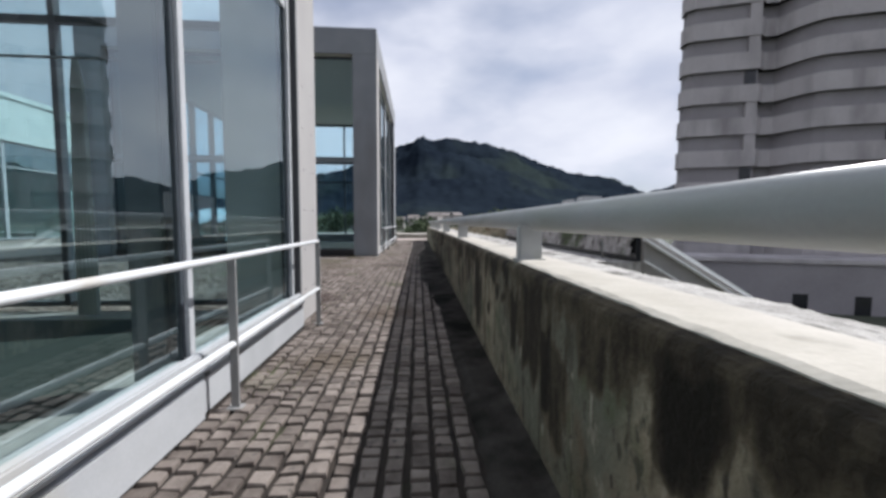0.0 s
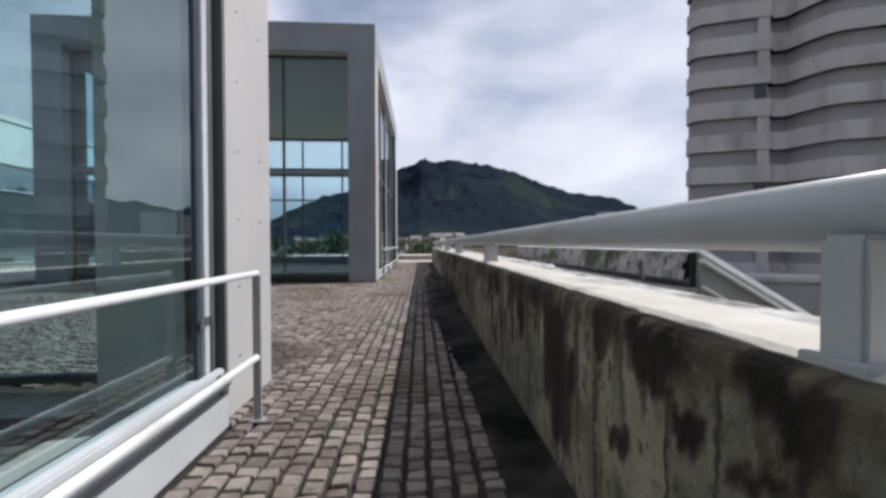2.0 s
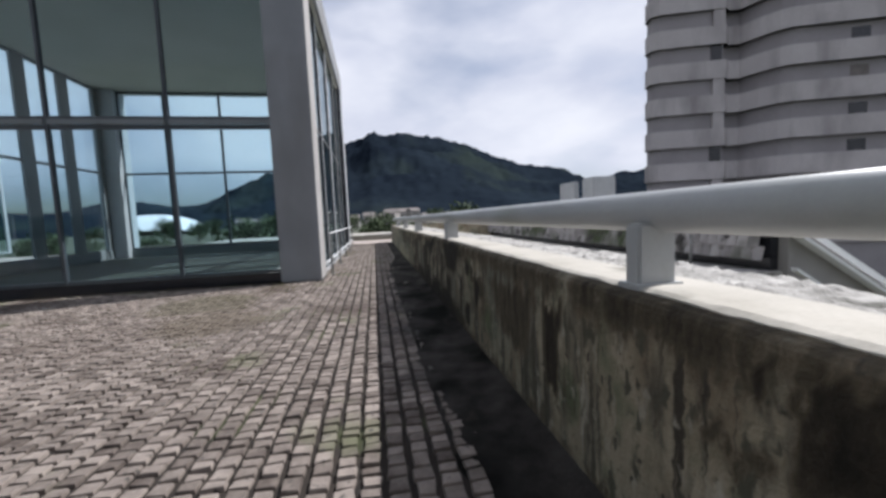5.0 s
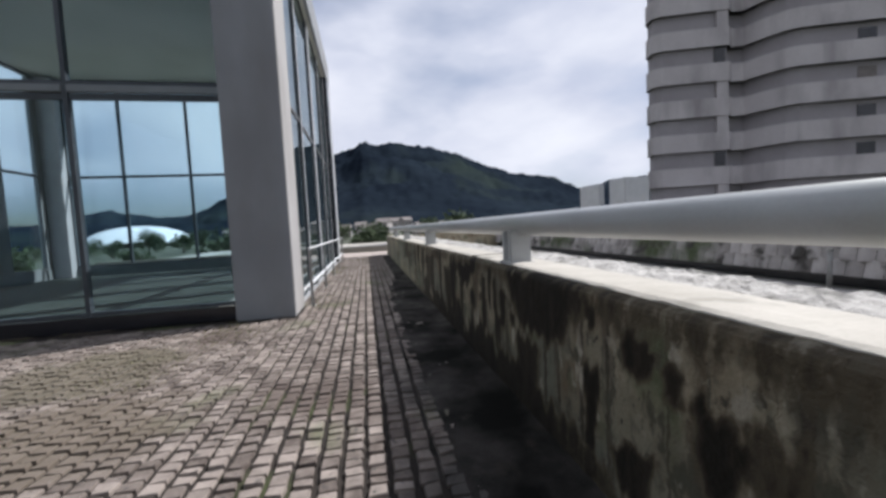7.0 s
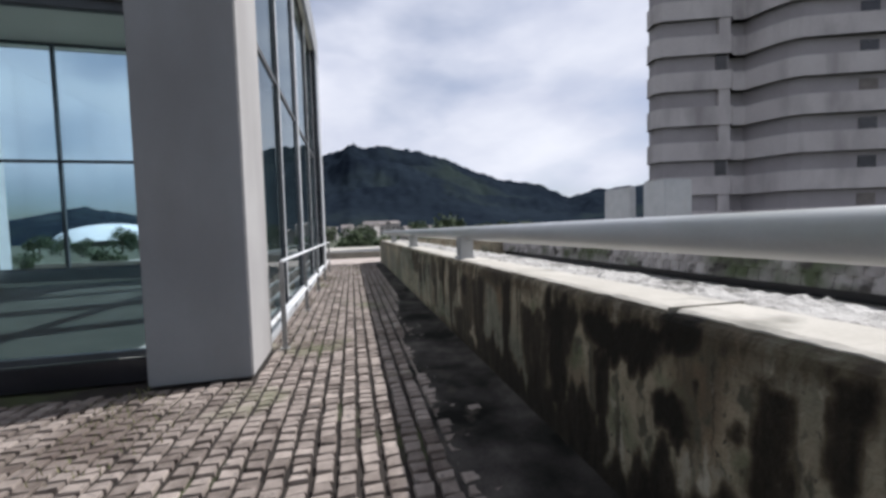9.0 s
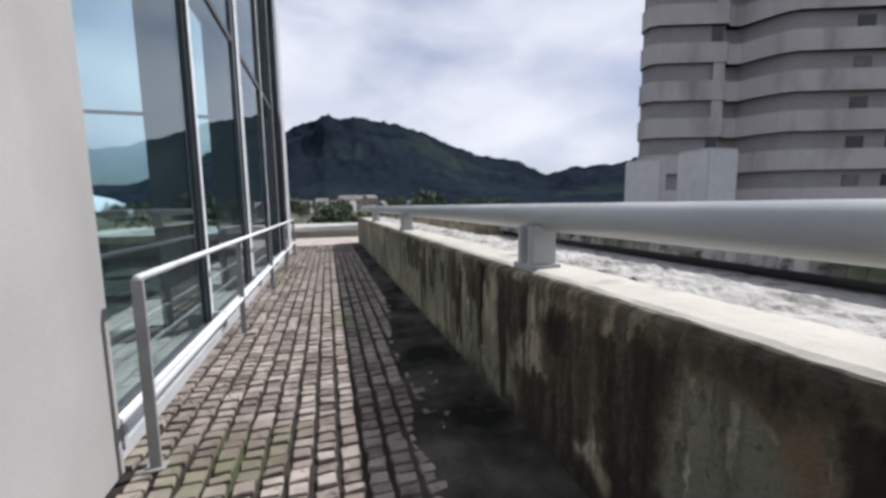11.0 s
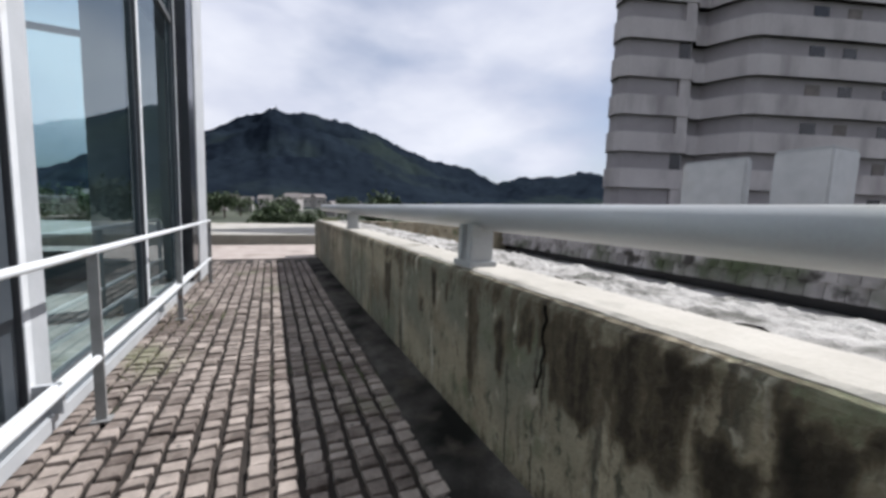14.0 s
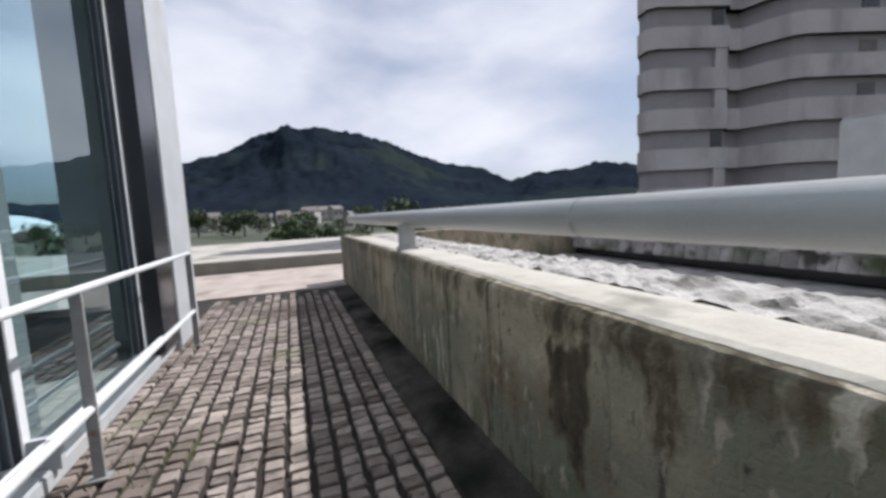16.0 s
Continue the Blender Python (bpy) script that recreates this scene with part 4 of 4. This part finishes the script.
# low glazed wing along the far side of the terrace
tagged(box("wall_wing", -24.6, -24.2, -4, 36, 6.1, 8.6, M_COL_PALE, bevel=0.02), "grey green upper wall of the glazed side wing", "wall", kind="structure")
tagged(box("wall_wing_back", -30.2, -30.0, -4, 36, 0, 8.6, M_COL_PALE), "plain back wall of the side wing", "wall", kind="structure")
tagged(box("ceiling_3", -30.2, -24.1, -4.1, 36.1, 8.602, 8.9, M_COL_PALE), "flat roof slab of the side wing", "ceiling", kind="structure")
tagged(box("floor_wing", -30.2, -15.6, -4, 36, -0.38, -0.006, M_WORN), "pale worn paving leading to the side wing", "floor", kind="structure")
glazed_wall("window_8", "y", -24.4, [-4 + 4 * i for i in range(11)], 0.3, 4.6, 6.08, M_WINGGLASS, M_WHITE, 1, "glass wall of the side wing in white frames", 0.2)

# ---- residential tower ----
def tower():
    e = empty("apartment_building", "tall grey mauve residential tower with banded balconies", "building", at=(38.3, 54.7, 0))
    e.rotation_euler = (0, 0, radians(-19))
    plan = [(12.0, 18), (0.25, 2.2), (0.35, 0.6), (1.3, 0.0), (9.7, 0.0), (10.5, 0.9), (11.9, 0.9), (13.2, -1.0), (14.6, -2.5), (15.8, -3.0), (26, -3.2), (40, -3.0), (40, 18)]
    inner = [(12.4, 18), (0.6, 2.4), (0.75, 0.9), (1.6, 0.45), (9.6, 0.45), (10.3, 1.9), (12.3, 1.9), (13.6, -0.4), (15.0, -2.0), (16.2, -2.5), (39.6, -2.5), (39.6, 18)]
    pitch, z_win = 4.5, 8.6
    # recess shade sits in the core's darker colour
    part("core", prism(bmesh.new(), inner[::-1], -12, 52), M_TOWER_IN, e, "recessed wall in plaster darkened for its shade")
    for k in range(-4, 9):
        zc = z_win + pitch * k
        bm = prism(bmesh.new(), plan[::-1], zc + 1.05, zc - 1.05 + pitch)
        band = part("balcony_band", bm, M_TOWER, e)
        part("slab_edge", prism(bmesh.new(), [(x - 0.06 if x < 20 else x, y - 0.07) for x, y in plan][::-1], zc + 1.05, zc + 1.22), M_TOWER, band)
        for u, w in ((22.4, 2.0), (26.9, 1.8), (33.0, 1.8)):
            box("window", u, u + w, -2.56, -2.4, zc - 0.95, zc + 0.45, M_WINDARK if (k + int(u)) % 3 else M_HROOF, e)
        if k % 3 == 0:
            box("window", 8.0, 9.4, 0.38, 0.6, zc - 0.95, zc + 1.0, M_WINDARK, e)
        else:
            box("pier", 8.2, 9.6, 0.05, 0.6, zc - 1.04, zc + 1.04, M_TOWER, e)
    pod = empty("podium_building", "low grey service building at the tower's foot", "building", at=(38.3, 54.7, 0))
    pod.rotation_euler = (0, 0, radians(-19))
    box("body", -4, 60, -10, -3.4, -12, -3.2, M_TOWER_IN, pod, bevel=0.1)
    box("roof_edge", -4.3, 60.3, -10.3, -3.4, -3.2, -2.6, M_TOWER, pod, bevel=0.1)
    for u in (4, 10, 16, 22, 28, 34, 40, 46):
        box("window", u, u + 1.5, -10.06, -9.9, -10.2, -6.8, M_WINDARK, pod)
tower()

# ---- distant houses, trees and the white arched hall ----
rng = random.Random(4)
def house(x, y, z, w, d, h, turn):
    e = empty("house", "small pale rendered house with a tiled roof", "house", "houses at the hill's foot", at=(x, y, z))
    e.rotation_euler = (0, 0, radians(turn))
    wall = box("wall", -w / 2, w / 2, -d / 2, d / 2, -2, h, M_HOUSE, e)
    bm = bmesh.new()
    v = [bm.verts.new(c) for c in ((-w / 2 - 0.4, -d / 2 - 0.4, h), (w / 2 + 0.4, -d / 2 - 0.4, h), (w / 2 + 0.4, d / 2 + 0.4, h), (-w / 2 - 0.4, d / 2 + 0.4, h), (-w / 2 - 0.4, 0, h + d * 0.28), (w / 2 + 0.4, 0, h + d * 0.28))]
    for f in ((0, 1, 5, 4), (2, 3, 4, 5), (1, 2, 5), (3, 0, 4), (3, 2, 1, 0)):
        bm.faces.new([v[i] for i in f])
    part("roof", bm, M_HROOF, e)
    n = max(2, int(w / 3))
    for i in range(n):
        u = -w / 2 + (i + 0.5) * w / n
        for zz in range(int(h // 2.8)):
            box("window", u - 0.5, u + 0.5, -d / 2 - 0.04, -d / 2 + 0.1, 0.9 + zz * 2.8, 2.2 + zz * 2.8, M_WINDARK, wall)
for i in range(16):
    a = radians(-18 + i * 1.9 + rng.uniform(-0.8, 0.8))
    r = rng.uniform(175, 270)
    house(r * math.sin(a), 18 + r * math.cos(a), -0.9 + (r - 150) * 0.022 + rng.uniform(-1.4, 1.6), rng.uniform(5, 9), rng.uniform(6, 8), rng.choice((3.0, 3.4, 4.2)), rng.uniform(-25, 25))

def tree(seed, h, wide):
    g = random.Random(seed)
    e = empty("tree", "bushy dark green broadleaf tree", "tree", "trees behind the terrace")
    bm = bmesh.new()
    bmesh.ops.create_cone(bm, segments=7, radius1=0.035 * h, radius2=0.015 * h, depth=h * 0.55, matrix=Matrix.Translation((0, 0, h * 0.275)))
    for i in range(4):
        a = i * 1.6 + g.random()
        q = Vector((math.cos(a), math.sin(a), 0.9)).to_track_quat("Z", "Y").to_matrix().to_4x4()
        bmesh.ops.create_cone(bm, segments=5, radius1=0.014 * h, radius2=0.005 * h, depth=h * 0.35, matrix=Matrix.Translation((math.cos(a) * 0.12 * h, math.sin(a) * 0.12 * h, h * 0.55)) @ q)
    part("trunk", bm, M_BARK, e)
    verts, faces = [], []
    lobes = [(Vector((g.uniform(-1, 1) * wide * 0.3, g.uniform(-1, 1) * wide * 0.3, h * g.uniform(0.26, 0.84))), wide * g.uniform(0.2, 0.34)) for _ in range(9)]
    for c, r in lobes:
        for _ in range(130):
            d = Vector((g.gauss(0, 1), g.gauss(0, 1), g.gauss(0, 0.8))).normalized() * r * g.uniform(0.6, 1.1)
            p, s = c + d, h * g.uniform(0.025, 0.05)
            t1 = Vector((g.gauss(0, 1), g.gauss(0, 1), g.gauss(0, 1))).normalized()
            t2 = t1.cross(Vector((g.gauss(0, 1), g.gauss(0, 1), g.gauss(0, 1)))).normalized()
            o = len(verts)
            verts += [p - t1 * s, p + t2 * s * 0.7, p + t1 * s, p - t2 * s * 0.7]
            faces.append((o, o + 1, o + 2, o + 3))
    ob = new("crown", mesh_of("crown", verts, faces, M_LEAF))
    ob.parent = e
    return e
kinds = [tree(1, 7, 6), tree(2, 9, 7), tree(3, 6, 6.5)]
spots = []
for i in range(60):
    a = radians(-70 + i * 1.62 + rng.uniform(-0.6, 0.6))
    r = rng.uniform(78, 165)
    spots.append((r * math.sin(a), 15 + r * math.cos(a), r))
for i, (x, y, r) in enumerate(spots):
    z = float(np.interp(r, [0, 60, 140, 380], [-9, -9, -3, -1.5])) - 0.2
    s = rng.uniform(0.55, 1.15) * (1.0 if r > 110 else 1.1)
    m = pose(x, y, z, 0, 0, rng.uniform(0, 360)) @ Matrix.Diagonal((s, s, s, 1))
    if i < 3:
        kinds[i].matrix_basis = m
    else:
        copy_thing(kinds[i % 3], m)

def arched_hall():
    e = empty("arched_hall", "large hall with a white arched membrane roof", "building", at=(-134, 271, -3))
    e.rotation_euler = (0, 0, radians(28))
    bm = bmesh.new()
    rows = []
    for q in np.linspace(-1, 1, 13):
        k = math.sqrt(max(0.0, 1 - (q * 0.985) ** 2))
        rows.append([bm.verts.new((27 * (0.5 + 0.5 * k) * math.cos(t), 24 * q, 2 + 11.5 * k * math.sin(t))) for t in np.linspace(0, math.pi, 33)])
    for a, b in zip(rows[:-1], rows[1:]):
        for i in range(32):
            bm.faces.new((a[i], a[i + 1], b[i + 1], b[i]))
    part("roof", bm, M_ARCH, e, smooth=True)
    box("wall", -22, 22, -15, 15, -3, 5, M_LOWWALL, e)
arched_hall()
mast = empty("summit_mast", "small dark lookout and mast on the summit", "lookout", at=(13.9, 1300, 276))
box("hut", -7, 7, -5, 5, -6, 10, M_FOREST, mast)
part("mast", tube_bm((2, 0, 9), (2, 0, 17), 1.6, 8), M_DARK, mast)

# ---- paving setts ----
def sett_shape(w, l, g, jx, jy):
    """Corners of one worn sett: base ring, rim and top face."""
    hw, hl = w / 2, l / 2
    j = lambda s: g.uniform(-s, s)
    ring = [(sx * hw + j(jx), sy * hl + j(jy)) for sx, sy in ((-1, -1), (1, -1), (1, 1), (-1, 1))]
    t = g.uniform(-0.010, 0.006)
    low = [(x, y, -0.045) for x, y in ring]
    rim = [(x, y, -0.011 + t) for x, y in ring]
    top = [(x * 0.91, y * 0.92, t + g.uniform(-0.003, 0.003)) for x, y in ring]
    return low + rim + top
SETT_FACES = [(8, 9, 10, 11)] + [(a, (a + 1) % 4, 4 + (a + 1) % 4, 4 + a) for a in range(4)] + [(4 + a, 4 + (a + 1) % 4, 8 + (a + 1) % 4, 8 + a) for a in range(4)]

def paving():
    g = random.Random(11)
    PW, JT = 0.148, 0.040
    stock = []
    for l in (0.088, 0.095, 0.102, 0.108, 0.115, 0.122, 0.13, 0.138):
        stock.append((l, mesh_of("sett", sett_shape(PW - JT, l - 0.022, g, 0.008, 0.008), SETT_FACES, M_STONE_OBJ)))
    verts, faces = [], []
    singles = 0
    x = -15.4
    cols = []
    while x < 0.37 - PW / 2:
        cols.append(x)
        x += PW
    shift = 0.36 - PW / 2 - cols[-1]
    for c in cols:
        xc = c + shift
        y = FLOOR_Y0 + g.uniform(0, 0.15)
        end = FLOOR_Y1 + g.uniform(-0.7, 0.0)
        while y < end:
            near = -0.80 < xc < -0.50
            if near:
                l, me = stock[g.randrange(1, 8) if y < 8 else g.randrange(0, 6)]
            else:
                l = g.uniform(0.092, 0.142) if y < 8 else g.uniform(0.085, 0.13)
            yc = y + l / 2
            y += l
            inside_a = xc < -1.52 and yc < 5.95
            inside_b = xc < -1.72 and yc > 15.8
            if inside_a and not (xc > -1.66 and yc > 4.9):
                continue
            if inside_b and not (xc > -1.80 and yc > 16.9):
                continue
            if near and singles < 300 and 0.6 < yc < 23.5:
                ob = new("sett", me)
                ob.location, ob.rotation_euler = (xc, yc, g.uniform(-0.003, 0.003)), (0, 0, g.choice((0, math.pi)))
                ob.parent = floor
                singles += 1
                continue
            o = len(verts)
            h = 0.006 * noise.noise(Vector((xc, yc, 0)) * 0.9)
            a = g.uniform(-0.03, 0.03)
            for px, py, pz in sett_shape(PW - JT, l - 0.023, g, 0.010, 0.010):
                verts.append((xc + px - a * py, yc + py + a * px, pz + h))
            faces += [tuple(o + i for i in f) for f in SETT_FACES]
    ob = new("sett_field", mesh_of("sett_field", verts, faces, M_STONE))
    ob.parent = floor
    tagged(ob, "worn granite setts in long rows", kind="stuff")
paving()

# ---- curtain, weeds ----
def curtain():
    e = empty("curtain", "pale gathered curtain hanging inside the end glass", "curtain")
    zs, us = np.linspace(0.14, 3.5, 24), np.linspace(0, 1, 40)
    verts = []
    for z in zs:
        k = (z - 0.14) / 3.36
        w = 0.16 + 0.12 * (1 - k) - 0.10 * max(0, k - 0.9) / 0.1
        for u in us:
            verts.append((-4.50 + (u - 0.5) * w + 0.02 * k, 5.06 + 0.035 * math.sin(u * 32 + 1.5 * math.sin(z)), z))
    n = len(us)
    faces = [(i * n + j, i * n + j + 1, (i + 1) * n + j + 1, (i + 1) * n + j) for i in range(len(zs) - 1) for j in range(n - 1)]
    ob = new("drape", mesh_of("drape", verts, faces, M_PALE, True))
    ob.parent = e
    part("rail", tube_bm((-12.1, 5.06, 3.53), (-2.7, 5.06, 3.53), 0.018), M_POST, e)
curtain()

def weeds():
    g = random.Random(21)
    verts, faces = [], []
    for x, y, r, n in ((-2.5, 14.9, 0.45, 150), (-3.0, 13.5, 0.5, 90), (-2.75, 15.5, 0.3, 90), (-1.55, 24.5, 0.3, 80), (-1.72, 20.3, 0.35, 90), (-1.8, 25.2, 0.3, 70), (-1.6, 22.9, 0.3, 60), (-1.75, 27.6, 0.3, 60), (-0.3, 29.6, 0.5, 60), (-1.5, 17.6, 0.3, 60), (-1.2, 3.1, 0.4, 40), (-1.6, 6.1, 0.25, 50), (-5.2, 15.4, 0.5, 70), (0.55, 30.2, 0.3, 70), (0.95, 29.7, 0.22, 160)):
        for _ in range(n):
            a, d = g.uniform(0, math.tau), r * math.sqrt(g.random())
            px, py = x + d * math.cos(a), y + d * math.sin(a) * 1.4
            h, b = g.uniform(0.015, 0.06), g.uniform(0, math.tau)
            base = 1.10 if px > 0.72 else -0.012
            if base > 0:
                h *= 2.2
            w = 0.005
            lx, ly = g.gauss(0, 0.4) * h, g.gauss(0, 0.4) * h
            o = len(verts)
            verts += [(px - w * math.cos(b), py - w * math.sin(b), base), (px + w * math.cos(b), py + w * math.sin(b), base), (px + lx * 0.6 + w * 0.6, py + ly * 0.6, base + 0.012 + h * 0.6), (px + lx, py + ly, base + 0.012 + h)]
            faces += [(o, o + 1, o + 2), (o, o + 2, o + 3)]
    tagged(new("weeds", mesh_of("weeds", verts, faces, M_WEED)), "low dry green weeds growing from the paving joints", "weeds", kind="stuff")
weeds()
